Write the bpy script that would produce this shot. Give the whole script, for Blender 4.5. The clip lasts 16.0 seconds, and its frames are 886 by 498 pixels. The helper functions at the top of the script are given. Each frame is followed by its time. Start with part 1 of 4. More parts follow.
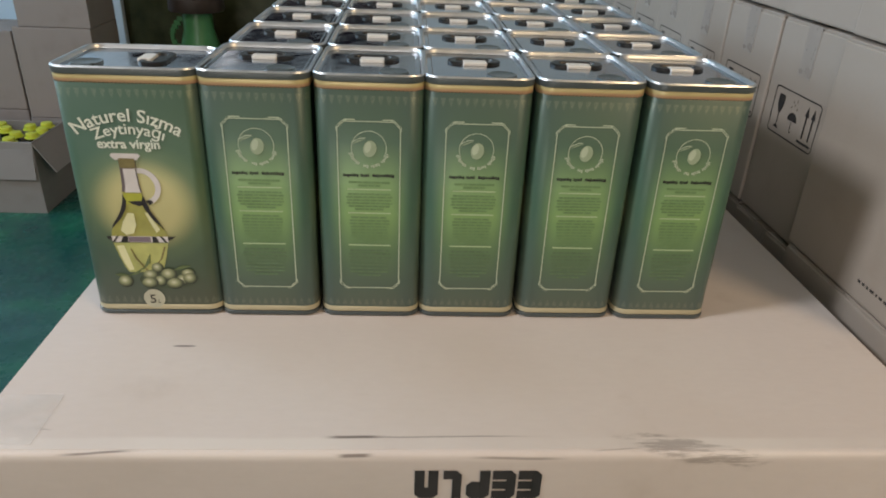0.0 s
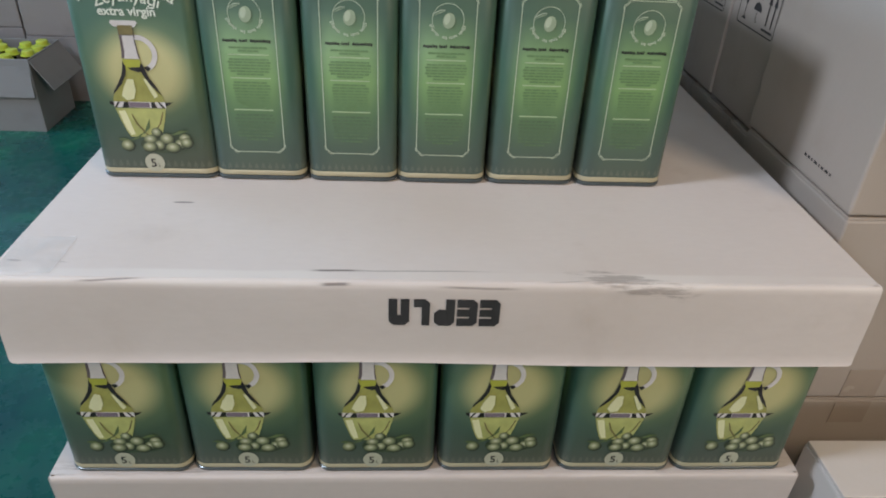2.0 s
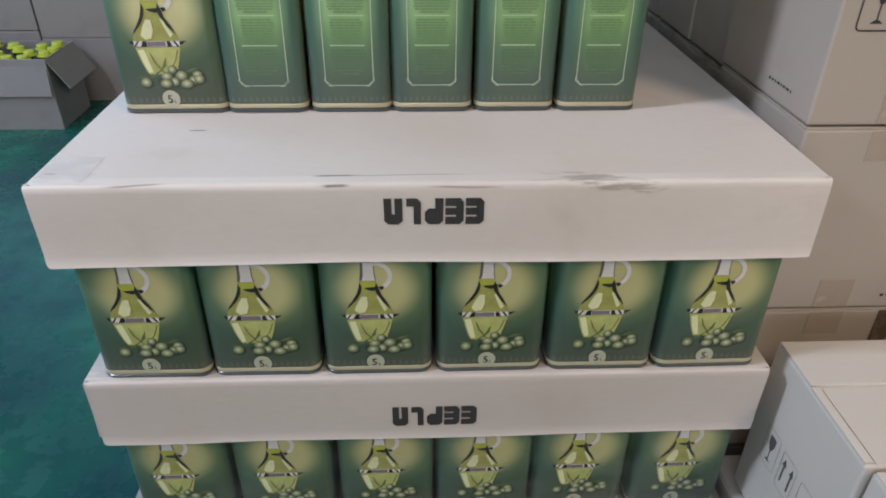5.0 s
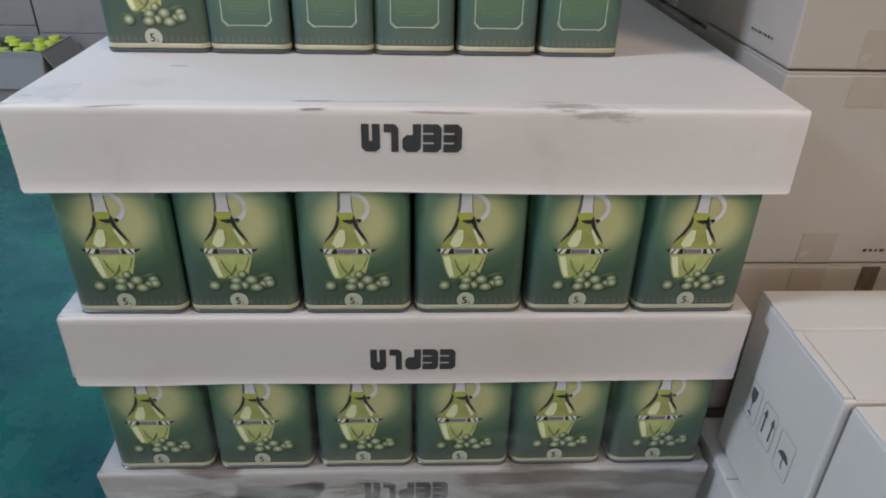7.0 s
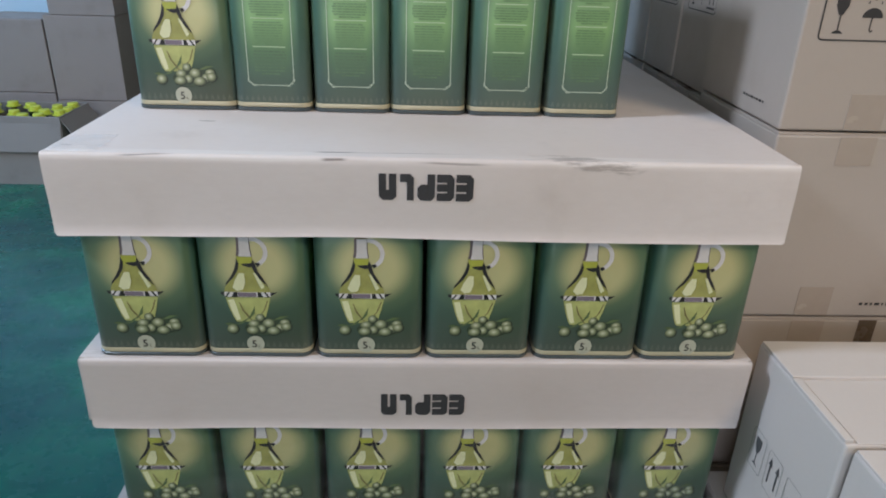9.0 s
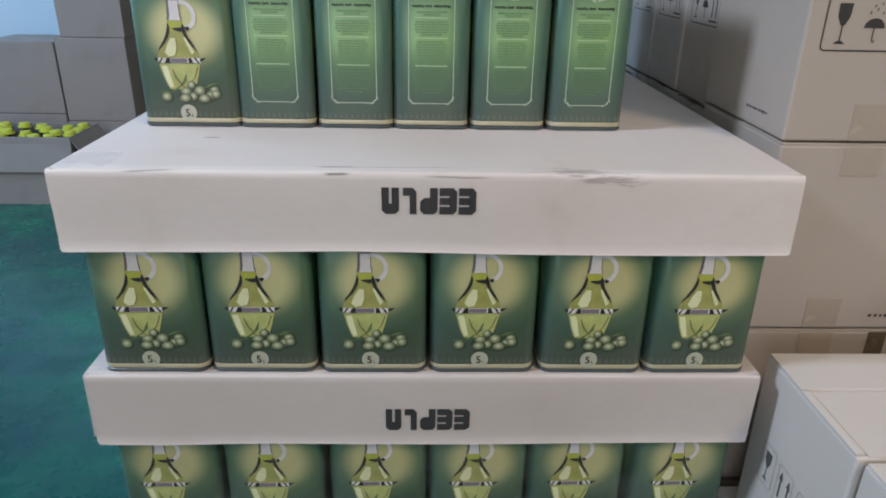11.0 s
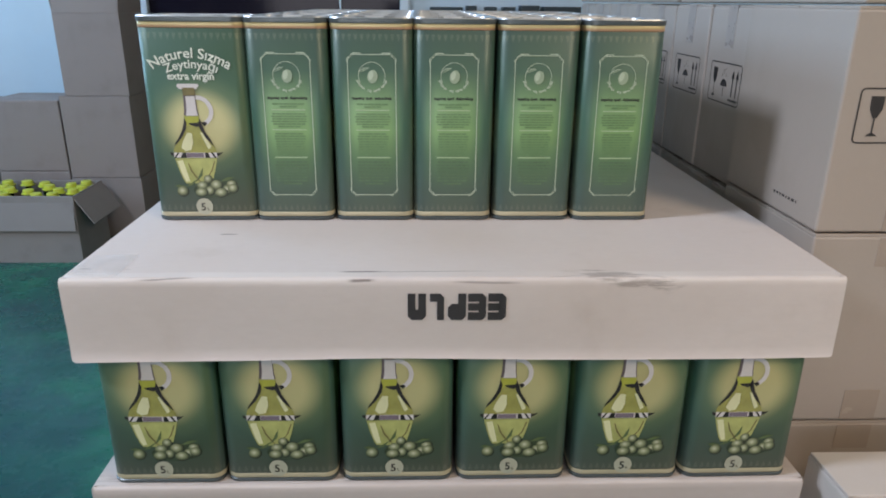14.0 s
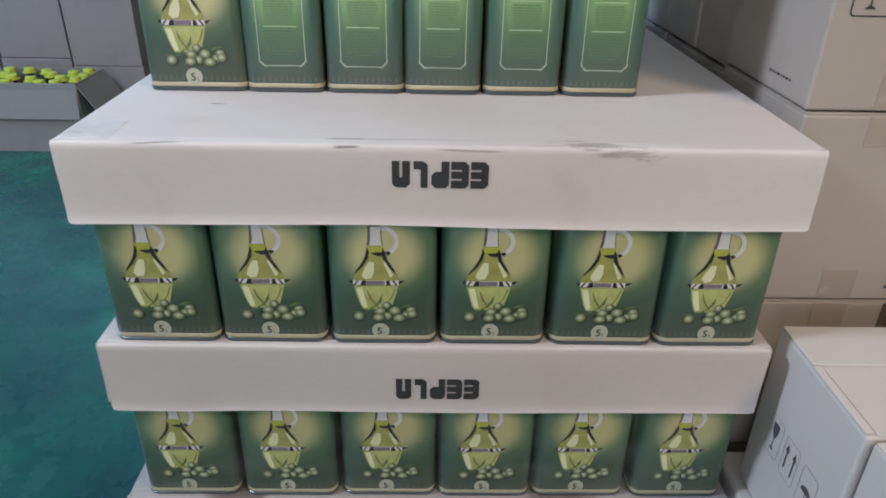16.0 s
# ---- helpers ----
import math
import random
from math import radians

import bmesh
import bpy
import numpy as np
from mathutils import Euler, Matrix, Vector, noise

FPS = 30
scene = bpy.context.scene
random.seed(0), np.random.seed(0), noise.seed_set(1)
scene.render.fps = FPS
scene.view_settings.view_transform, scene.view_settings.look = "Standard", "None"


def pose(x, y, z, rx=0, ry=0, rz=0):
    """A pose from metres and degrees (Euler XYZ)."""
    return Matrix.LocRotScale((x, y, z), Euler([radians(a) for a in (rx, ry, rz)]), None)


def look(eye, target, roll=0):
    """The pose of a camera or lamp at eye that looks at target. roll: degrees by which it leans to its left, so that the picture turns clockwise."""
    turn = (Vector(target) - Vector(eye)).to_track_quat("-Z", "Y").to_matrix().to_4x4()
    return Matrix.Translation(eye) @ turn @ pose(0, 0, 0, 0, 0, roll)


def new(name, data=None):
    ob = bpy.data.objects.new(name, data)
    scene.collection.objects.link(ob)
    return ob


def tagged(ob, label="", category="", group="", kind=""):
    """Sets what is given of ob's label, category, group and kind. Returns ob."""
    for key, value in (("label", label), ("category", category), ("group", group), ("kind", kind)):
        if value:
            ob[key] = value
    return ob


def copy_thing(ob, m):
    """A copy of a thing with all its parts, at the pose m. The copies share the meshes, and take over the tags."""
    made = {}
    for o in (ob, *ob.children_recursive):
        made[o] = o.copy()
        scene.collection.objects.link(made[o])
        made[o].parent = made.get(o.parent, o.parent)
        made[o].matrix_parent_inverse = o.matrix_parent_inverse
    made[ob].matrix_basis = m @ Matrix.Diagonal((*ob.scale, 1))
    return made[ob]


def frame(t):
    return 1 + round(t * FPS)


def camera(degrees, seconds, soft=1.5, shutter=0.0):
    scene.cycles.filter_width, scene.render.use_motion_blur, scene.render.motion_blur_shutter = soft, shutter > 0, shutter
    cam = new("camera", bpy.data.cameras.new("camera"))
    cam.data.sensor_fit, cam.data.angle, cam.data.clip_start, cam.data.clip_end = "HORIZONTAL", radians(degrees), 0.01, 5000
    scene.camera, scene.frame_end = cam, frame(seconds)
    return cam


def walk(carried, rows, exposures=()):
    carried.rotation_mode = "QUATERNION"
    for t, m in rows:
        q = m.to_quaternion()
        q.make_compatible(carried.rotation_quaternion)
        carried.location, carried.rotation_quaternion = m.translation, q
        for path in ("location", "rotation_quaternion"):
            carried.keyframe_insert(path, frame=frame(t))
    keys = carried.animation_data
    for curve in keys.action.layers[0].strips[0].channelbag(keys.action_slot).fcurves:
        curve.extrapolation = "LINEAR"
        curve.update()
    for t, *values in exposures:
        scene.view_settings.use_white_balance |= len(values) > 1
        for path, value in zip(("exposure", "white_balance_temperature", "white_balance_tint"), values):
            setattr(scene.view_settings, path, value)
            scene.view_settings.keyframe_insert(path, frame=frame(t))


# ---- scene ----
cam = camera(65.0, 16.0, 1.9)
PATH = [
    (0, (-0.009, 0.016, 1.52), (0.107, 1.798, 0.618), 2.6),
    (0.5, (-0.009, -0.011, 1.512), (0.115, 1.737, 0.548), 3.3),
    (0.7, (-0.0101, -0.0206, 1.509), (0.1151, 1.719, 0.5302), 3.1),
    (1, (-0.012, -0.035, 1.504), (0.097, 1.701, 0.518), 2.8),
    (1.2, (-0.0117, -0.0457, 1.5), (0.1085, 1.6678, 0.4754), 2.96),
    (1.5, (-0.007, -0.063, 1.492), (0.132, 1.642, 0.455), 3.2),
    (1.7, (0.0016, -0.0754, 1.4855), (0.1323, 1.6389, 0.4632), 3.08),
    (2, (0.02, -0.1, 1.48), (0.137, 1.592, 0.42), 2.9),
    (2.2, (0.0323, -0.1229, 1.4804), (0.1258, 1.5567, 0.3985), 2.7),
    (2.5, (0.052, -0.156, 1.481), (0.127, 1.522, 0.394), 2.4),
    (2.7, (0.0667, -0.1696, 1.4783), (0.118, 1.4896, 0.3627), 2.12),
    (3, (0.079, -0.181, 1.469), (0.106, 1.467, 0.337), 1.7),
    (5.5, (0.039, -0.246, 1.394), (0.137, 1.463, 0.359), 0.8),
    (5.7, (0.05, -0.2484, 1.3795), (0.159, 1.4607, 0.3459), 1.16),
    (6, (0.072, -0.255, 1.356), (0.173, 1.494, 0.393), 1.7),
    (6.2, (0.0736, -0.2635, 1.3414), (0.1499, 1.514, 0.4269), 1.78),
    (6.5, (0.074, -0.277, 1.327), (0.167, 1.489, 0.394), 1.9),
    (6.7, (0.0724, -0.2829, 1.3239), (0.1759, 1.4749, 0.3756), 1.7),
    (7, (0.068, -0.291, 1.323), (0.156, 1.438, 0.322), 1.4),
    (7.2, (0.0665, -0.2996, 1.3227), (0.1585, 1.4237, 0.3116), 1.48),
    (7.5, (0.065, -0.315, 1.32), (0.166, 1.424, 0.336), 1.6),
    (8, (0.057, -0.334, 1.312), (0.168, 1.444, 0.403), 1.5),
    (8.2, (0.0531, -0.3377, 1.3127), (0.1576, 1.4409, 0.4034), 1.7),
    (8.5, (0.05, -0.34, 1.314), (0.141, 1.467, 0.462), 2.0),
    (11, (0.058, -0.343, 1.309), (0.12, 1.498, 0.53), 1.1),
    (11.5, (0.046, -0.339, 1.339), (0.09, 1.522, 0.608), 1.3),
    (11.7, (0.0422, -0.3351, 1.3504), (0.0849, 1.5269, 0.6215), 1.18),
    (12, (0.039, -0.329, 1.364), (0.079, 1.542, 0.658), 1.0),
    (12.2, (0.0366, -0.326, 1.3746), (0.0823, 1.5508, 0.685), 0.92),
    (12.5, (0.033, -0.32, 1.384), (0.065, 1.571, 0.733), 0.8),
    (12.8, (0.0305, -0.3088, 1.3838), (0.0659, 1.5898, 0.7557), 0.68),
    (13, (0.029, -0.301, 1.383), (0.079, 1.588, 0.728), 0.6),
    (13.2, (0.0271, -0.295, 1.3807), (0.0898, 1.5948, 0.7291), 0.52),
    (13.5, (0.024, -0.288, 1.376), (0.088, 1.597, 0.713), 0.4),
    (14, (0.021, -0.28, 1.374), (0.088, 1.603, 0.701), 0.6),
    (14.2, (0.0236, -0.2813, 1.373), (0.08, 1.5978, 0.6907), 0.72),
    (14.5, (0.032, -0.288, 1.368), (0.078, 1.588, 0.677), 0.9),
    (15, (0.042, -0.305, 1.352), (0.086, 1.532, 0.564), 0.9),
    (15.2, (0.0463, -0.3082, 1.3494), (0.1014, 1.5154, 0.53), 0.98),
    (15.5, (0.052, -0.31, 1.348), (0.099, 1.492, 0.482), 1.1),
    (15.7, (0.054, -0.3113, 1.3459), (0.0986, 1.4807, 0.4589), 1.14),
    (16, (0.055, -0.314, 1.341), (0.093, 1.457, 0.413), 1.2),
]
EXPOSE = [(0, -0.43, 7450, 14), (1.5, -0.29, 6360, 12), (2.5, -0.24, 6330, 13), (5.5, -0.17, 6200, 13.5), (7, -0.19, 6000, 11.5), (8.5, -0.15, 6000, 12.5), (11, -0.15, 6000, 12.5), (12.5, -0.17, 5950, 13.5), (13.5, -0.2, 6250, 14.5), (16, -0.13, 6000, 12.5)]
walk(cam, [(t, look(eye, target, roll)) for t, eye, target, roll in PATH], EXPOSE)

# ---- world, light ----
world = bpy.data.worlds.new("world")
scene.world = world
world.use_nodes = True
wn = world.node_tree.nodes
sky = wn.new("ShaderNodeTexSky")
sky.sky_type, sky.sun_disc = "NISHITA", False
sky.sun_elevation, sky.sun_rotation = radians(33), radians(240)
world.node_tree.links.new(sky.outputs[0], wn["Background"].inputs[0])
wn["Background"].inputs[1].default_value = 0.1


def area(name, eye, target, sx, sy, power, colour):
    d = bpy.data.lights.new(name, "AREA")
    d.shape, d.size, d.size_y, d.energy, d.color = "RECTANGLE", sx, sy, power, colour
    o = new(name, d)
    o.matrix_world = look(eye, target)
    return o


area("hanging_lamp", (-2.3, 0.05, 3.06), (0.35, 0.8, 1.0), 0.45, 0.45, 74, (0.80, 0.89, 1.0))
# added warm fill from the right, no lamp known there; lifts tops and fronts
area("warm_hanging_lamp", (2.0, -1.4, 3.2), (0.3, 0.6, 0.9), 0.7, 0.7, 48, (1.0, 0.76, 0.49))
# added broad fill for the front faces, from an unseen opening behind the camera
area("gate_daylight", (-1.4, -5.85, 2.0), (0.0, 0.5, 1.2), 3.2, 2.2, 95, (0.96, 0.94, 0.96))
# added blue fill for the far end; the opening it shines through is assumed
area("window_daylight", (-4.12, 2.5, 2.4), (-0.6, 2.3, 1.0), 1.6, 1.4, 98, (0.46, 0.73, 1.0))


# ---- materials ----
def lnk(m, a, b):
    m.node_tree.links.new(a, b)


def node(m, kind, **kw):
    n = m.node_tree.nodes.new(kind)
    for k, v in kw.items():
        n.inputs[k.replace("_", " ")].default_value = v
    return n


def base_mat(name, rough=0.5, metal=0.0, spec=0.5):
    m = bpy.data.materials.new(name)
    m.use_nodes = True
    b = m.node_tree.nodes["Principled BSDF"]
    b.inputs["Roughness"].default_value = rough
    b.inputs["Metallic"].default_value = metal
    b.inputs["Specular IOR Level"].default_value = spec
    return m, b


def ramp(m, fac, stops):
    r = m.node_tree.nodes.new("ShaderNodeValToRGB")
    e = r.color_ramp.elements
    while len(e) < len(stops):
        e.new(0.5)
    for el, (p, c) in zip(e, stops):
        el.position, el.color = p, (*c, 1)
    lnk(m, fac, r.inputs[0])
    return r.outputs[0]


def mix(m, fac, a, b, kind="MIX"):
    n = m.node_tree.nodes.new("ShaderNodeMix")
    n.data_type, n.blend_type = "RGBA", kind
    for sock, v in ((n.inputs[0], fac), (n.inputs[6], a), (n.inputs[7], b)):
        if isinstance(v, bpy.types.NodeSocket):
            lnk(m, v, sock)
        elif isinstance(v, (int, float)):
            sock.default_value = v
        else:
            sock.default_value = (*v, 1)
    return n.outputs[2]


def maths(m, op, a, b=0.0, clamp=False):
    n = m.node_tree.nodes.new("ShaderNodeMath")
    n.operation, n.use_clamp = op, clamp
    for sock, v in ((n.inputs[0], a), (n.inputs[1], b)):
        if isinstance(v, bpy.types.NodeSocket):
            lnk(m, v, sock)
        else:
            sock.default_value = v
    return n.outputs[0]


def span(m, v, a, b, c=0.0, d=1.0):
    n = m.node_tree.nodes.new("ShaderNodeMapRange")
    n.interpolation_type = "SMOOTHSTEP"
    lnk(m, v, n.inputs[0])
    for i, x in enumerate((a, b, c, d)):
        n.inputs[1 + i].default_value = x
    return n.outputs[0]


def noise_of(m, vec, scale, detail=4, rough=0.55, stretch=(1, 1, 1)):
    mp = m.node_tree.nodes.new("ShaderNodeMapping")
    lnk(m, vec, mp.inputs[0])
    mp.inputs[3].default_value = stretch
    n = node(m, "ShaderNodeTexNoise", Scale=scale, Detail=detail, Roughness=rough)
    lnk(m, mp.outputs[0], n.inputs["Vector"])
    return n.outputs[0]


def coords(m):
    tc = m.node_tree.nodes.new("ShaderNodeTexCoord")
    return tc


def bump(m, b, height, strength, dist=0.01):
    n = node(m, "ShaderNodeBump", Strength=strength, Distance=dist)
    lnk(m, height, n.inputs["Height"])
    lnk(m, n.outputs[0], b.inputs["Normal"])


def painted(name, colour, rough=0.5, metal=0.0, scale=30, vary=0.12, spec=0.5, relief=0.0):
    m, b = base_mat(name, rough, metal, spec)
    o = coords(m).outputs["Object"]
    n = noise_of(m, o, scale)
    big = noise_of(m, o, scale / 9, 2)
    f = maths(m, "ADD", maths(m, "MULTIPLY", n, 0.5), maths(m, "MULTIPLY", big, 0.5))
    lo = tuple(c * (1 - vary) for c in colour)
    hi = tuple(min(1, c * (1 + vary)) for c in colour)
    lnk(m, ramp(m, f, [(0.3, lo), (0.7, hi)]), b.inputs["Base Color"])
    lnk(m, span(m, n, 0.3, 0.7, max(0.02, rough - 0.06), rough + 0.06), b.inputs["Roughness"])
    if relief:
        bump(m, b, n, relief)
    return m


def cardboard(name, colour, stain, relief=0.12, grain=(1, 1, 1)):
    m, b = base_mat(name, 0.62, 0, 0.35)
    tc = coords(m)
    o = tc.outputs["Object"]
    info = m.node_tree.nodes.new("ShaderNodeObjectInfo")
    fine = noise_of(m, o, 160, 5, 0.6, grain)
    mid = noise_of(m, o, 7, 5, 0.6)
    big = noise_of(m, o, 1.7, 3)
    c = ramp(m, fine, [(0.25, tuple(x * 0.985 for x in colour)), (0.75, tuple(min(1, x * 1.01) for x in colour))])
    c = mix(m, span(m, mid, 0.5, 0.8, 0, 0.35), c, stain)
    c = mix(m, span(m, big, 0.45, 0.75, 0, 0.22), c, stain)
    tint = maths(m, "MULTIPLY", info.outputs["Random"], 0.12)
    c = mix(m, tint, c, stain)
    lnk(m, c, b.inputs["Base Color"])
    lnk(m, span(m, mid, 0.3, 0.7, 0.5, 0.7), b.inputs["Roughness"])
    h = maths(m, "ADD", maths(m, "MULTIPLY", fine, 0.06), mid)
    bump(m, b, h, relief, 0.006)
    return m


H, W, D = 0.298, 0.150, 0.1185     # a five litre tin


def tin_print():
    """Lithographed tin: green grading, a pale disc behind the bottle on the wide sides, a lime middle on the narrow ones."""
    m, b = base_mat("printed_tin", 0.3, 0.14, 0.45)
    tc = coords(m)
    sp = m.node_tree.nodes.new("ShaderNodeSeparateXYZ")
    lnk(m, tc.outputs["Object"], sp.inputs[0])
    nr = m.node_tree.nodes.new("ShaderNodeSeparateXYZ")
    lnk(m, tc.outputs["Normal"], nr.inputs[0])
    x, y, z = sp.outputs
    wide = span(m, maths(m, "ABSOLUTE", nr.outputs[1]), 0.55, 0.8)
    # wide sides
    across = span(m, x, -W / 2, W / 2)
    left = ramp(m, maths(m, "DIVIDE", z, H), [(0.0, (0.100, 0.115, 0.096)), (0.22, (0.078, 0.124, 0.094)), (0.6, (0.066, 0.150, 0.112)), (1.0, (0.068, 0.132, 0.104))])
    right = ramp(m, maths(m, "DIVIDE", z, H), [(0.0, (0.102, 0.110, 0.086)), (0.22, (0.074, 0.116, 0.074)), (0.6, (0.056, 0.128, 0.070)), (1.0, (0.060, 0.112, 0.080))])
    front = mix(m, across, left, right)
    dx = maths(m, "DIVIDE", maths(m, "SUBTRACT", x, 0.003), 0.060)
    dz = maths(m, "DIVIDE", maths(m, "SUBTRACT", z, 0.143), 0.057)
    rr = maths(m, "SQRT", maths(m, "ADD", maths(m, "MULTIPLY", dx, dx), maths(m, "MULTIPLY", dz, dz)))
    glow = span(m, rr, 1.45, 0.85, 0, 0.42)
    front = mix(m, glow, front, (0.20, 0.27, 0.13))
    glow = span(m, rr, 1.08, 0.52, 0, 0.94)
    front = mix(m, glow, front, (0.55, 0.52, 0.255))
    # narrow sides
    mid = ramp(m, maths(m, "DIVIDE", z, H), [(0.0, (0.118, 0.142, 0.122)), (0.16, (0.100, 0.156, 0.118)), (0.31, (0.135, 0.246, 0.122)), (0.46, (0.235, 0.412, 0.160)), (0.58, (0.215, 0.372, 0.165)), (0.75, (0.072, 0.140, 0.096)), (1.0, (0.066, 0.104, 0.088))])
    edge = ramp(m, maths(m, "DIVIDE", z, H), [(0.0, (0.088, 0.122, 0.114)), (0.5, (0.056, 0.140, 0.100)), (1.0, (0.064, 0.104, 0.094))])
    inner = span(m, maths(m, "ABSOLUTE", y), 0.050, 0.022)
    side = mix(m, inner, edge, mid)
    c = mix(m, wide, side, front)
    # rows of small pale ornaments under the upper and over the lower band
    along = mix(m, wide, y, x)
    sx = maths(m, "ABSOLUTE", maths(m, "SINE", maths(m, "MULTIPLY", along, 360.0)))
    up = maths(m, "MULTIPLY", span(m, z, 0.2645, 0.2655), span(m, z, 0.2755, 0.2745))
    dn = maths(m, "MULTIPLY", span(m, z, 0.0150, 0.0160), span(m, z, 0.0255, 0.0245))
    down = span(m, z, 0.2645, 0.2755, 0.5, 0.0)
    rise = span(m, z, 0.0150, 0.0255, 0.0, 0.5)
    a = maths(m, "MULTIPLY", up, span(m, maths(m, "SUBTRACT", sx, down), 0.42, 0.62))
    b2 = maths(m, "MULTIPLY", dn, span(m, maths(m, "SUBTRACT", sx, rise), 0.42, 0.62))
    speck = noise_of(m, tc.outputs["Object"], 420, 3)
    orn = maths(m, "MULTIPLY", maths(m, "ADD", a, b2), span(m, speck, 0.35, 0.6, 0.3, 1.0))
    c = mix(m, maths(m, "MULTIPLY", orn, 0.22), c, (0.33, 0.36, 0.27))
    fine = noise_of(m, tc.outputs["Object"], 900, 2)
    c = mix(m, maths(m, "MULTIPLY", fine, 0.10), c, (0.15, 0.22, 0.17))
    lnk(m, c, b.inputs["Base Color"])
    lnk(m, span(m, noise_of(m, tc.outputs["Object"], 25, 4), 0.3, 0.7, 0.36, 0.48), b.inputs["Roughness"])
    bump(m, b, noise_of(m, tc.outputs["Object"], 14, 2), 0.08, 0.004)
    return m


M_TIN = tin_print()


def gold_band():
    """Gold lithographed band that turns to copper at its lower edge, with a dotted dark line."""
    m, b = base_mat("gold_band", 0.35, 0.2)
    o = coords(m).outputs["Object"]
    sp = m.node_tree.nodes.new("ShaderNodeSeparateXYZ")
    lnk(m, o, sp.inputs[0])
    c = ramp(m, span(m, sp.outputs[2], H - 0.0166, H - 0.0092), [(0.0, (0.52, 0.30, 0.19)), (0.38, (0.56, 0.37, 0.22)), (0.55, (0.58, 0.48, 0.23)), (1.0, (0.62, 0.55, 0.30))])
    c = mix(m, span(m, noise_of(m, o, 40), 0.4, 0.7, 0, 0.3), c, (0.45, 0.36, 0.18))
    dot = maths(m, "SINE", maths(m, "MULTIPLY", maths(m, "ADD", sp.outputs[0], sp.outputs[1]), 1500.0))
    low = span(m, sp.outputs[2], H - 0.0158, H - 0.0166)
    c = mix(m, maths(m, "MULTIPLY", low, span(m, dot, -0.3, 0.3, 0.3, 0.9)), c, (0.03, 0.045, 0.035))
    lnk(m, c, b.inputs["Base Color"])
    return m


M_GOLD = gold_band()
M_PALEGOLD = painted("pale_gold_band", (0.48, 0.44, 0.30), 0.35, 0.15, 40, 0.12)
M_STEEL = painted("tinplate", (0.62, 0.65, 0.68), 0.40, 1.0, 60, 0.05)
M_LID = painted("lid_tinplate", (0.40, 0.43, 0.48), 0.12, 1.0, 50, 0.04)
M_SEAM = painted("seam_metal", (0.085, 0.105, 0.110), 0.34, 0.3, 60, 0.15)
M_BLACK = painted("black_plastic", (0.012, 0.013, 0.014), 0.38, 0, 60, 0.2)
M_STRAP = painted("pale_strap", (0.78, 0.78, 0.76), 0.35, 0.1, 60, 0.05)
M_CAP = painted("cap_grey", (0.16, 0.19, 0.20), 0.3, 0.7, 60, 0.1)
M_WHITEINK = painted("white_ink", (0.72, 0.78, 0.70), 0.4, 0, 120, 0.06)
M_PALEINK = painted("pale_ink", (0.34, 0.44, 0.31), 0.4, 0, 120, 0.10)
M_LOWINK = painted("teal_ink", (0.112, 0.195, 0.108), 0.4, 0, 200, 0.15)
M_FAINTINK = painted("faint_ink", (0.150, 0.275, 0.125), 0.4, 0, 200, 0.15)
M_RULEINK = painted("rule_ink", (0.40, 0.55, 0.34), 0.4, 0, 200, 0.12)
M_LIMEINK = painted("lime_ink", (0.50, 0.60, 0.47), 0.4, 0, 120, 0.10)
M_DARKINK = painted("dark_ink", (0.022, 0.020, 0.022), 0.45, 0, 120, 0.2)
M_OIL = painted("oil_ink", (0.40, 0.40, 0.115), 0.35, 0, 45, 0.3)
M_OILPALE = painted("oil_pale_ink", (0.43, 0.46, 0.16), 0.35, 0, 45, 0.3)
M_GLASSINK = painted("glass_ink", (0.72, 0.70, 0.71), 0.35, 0, 60, 0.12)
M_LILAC = painted("lilac_ink", (0.22, 0.18, 0.22), 0.4, 0, 60, 0.15)


def olive_ink():
    m, b = base_mat("olive_ink", 0.38)
    g = coords(m).outputs["Generated"]
    sp = m.node_tree.nodes.new("ShaderNodeSeparateXYZ")
    lnk(m, g, sp.inputs[0])
    dx, dz = maths(m, "SUBTRACT", sp.outputs[0], 0.42), maths(m, "SUBTRACT", sp.outputs[2], 0.6)
    r = maths(m, "SQRT", maths(m, "ADD", maths(m, "MULTIPLY", dx, dx), maths(m, "MULTIPLY", dz, dz)))
    lnk(m, ramp(m, r, [(0.04, (0.56, 0.57, 0.42)), (0.22, (0.31, 0.345, 0.20)), (0.40, (0.13, 0.155, 0.080)), (0.54, (0.025, 0.034, 0.022))]), b.inputs["Base Color"])
    return m


M_OLIVE = olive_ink()
M_LIMEOIL = painted("lime_oil_ink", (0.44, 0.47, 0.07), 0.35, 0, 45, 0.15)
M_SHINE = painted("oil_shine_ink", (0.74, 0.75, 0.46), 0.35, 0, 45, 0.12)
M_NECK = painted("neck_ink", (0.17, 0.14, 0.155), 0.35, 0, 60, 0.2)
M_SHADEINK = painted("olive_ground_ink", (0.050, 0.075, 0.040), 0.4, 0, 100, 0.3)
M_LEAFINK = painted("leaf_ink", (0.12, 0.17, 0.07), 0.4, 0, 100, 0.25)
M_BADGE = painted("badge_ink", (0.45, 0.46, 0.36), 0.4, 0, 90, 0.08)
M_CORK = painted("cork_ink", (0.20, 0.17, 0.07), 0.5, 0, 200, 0.3)

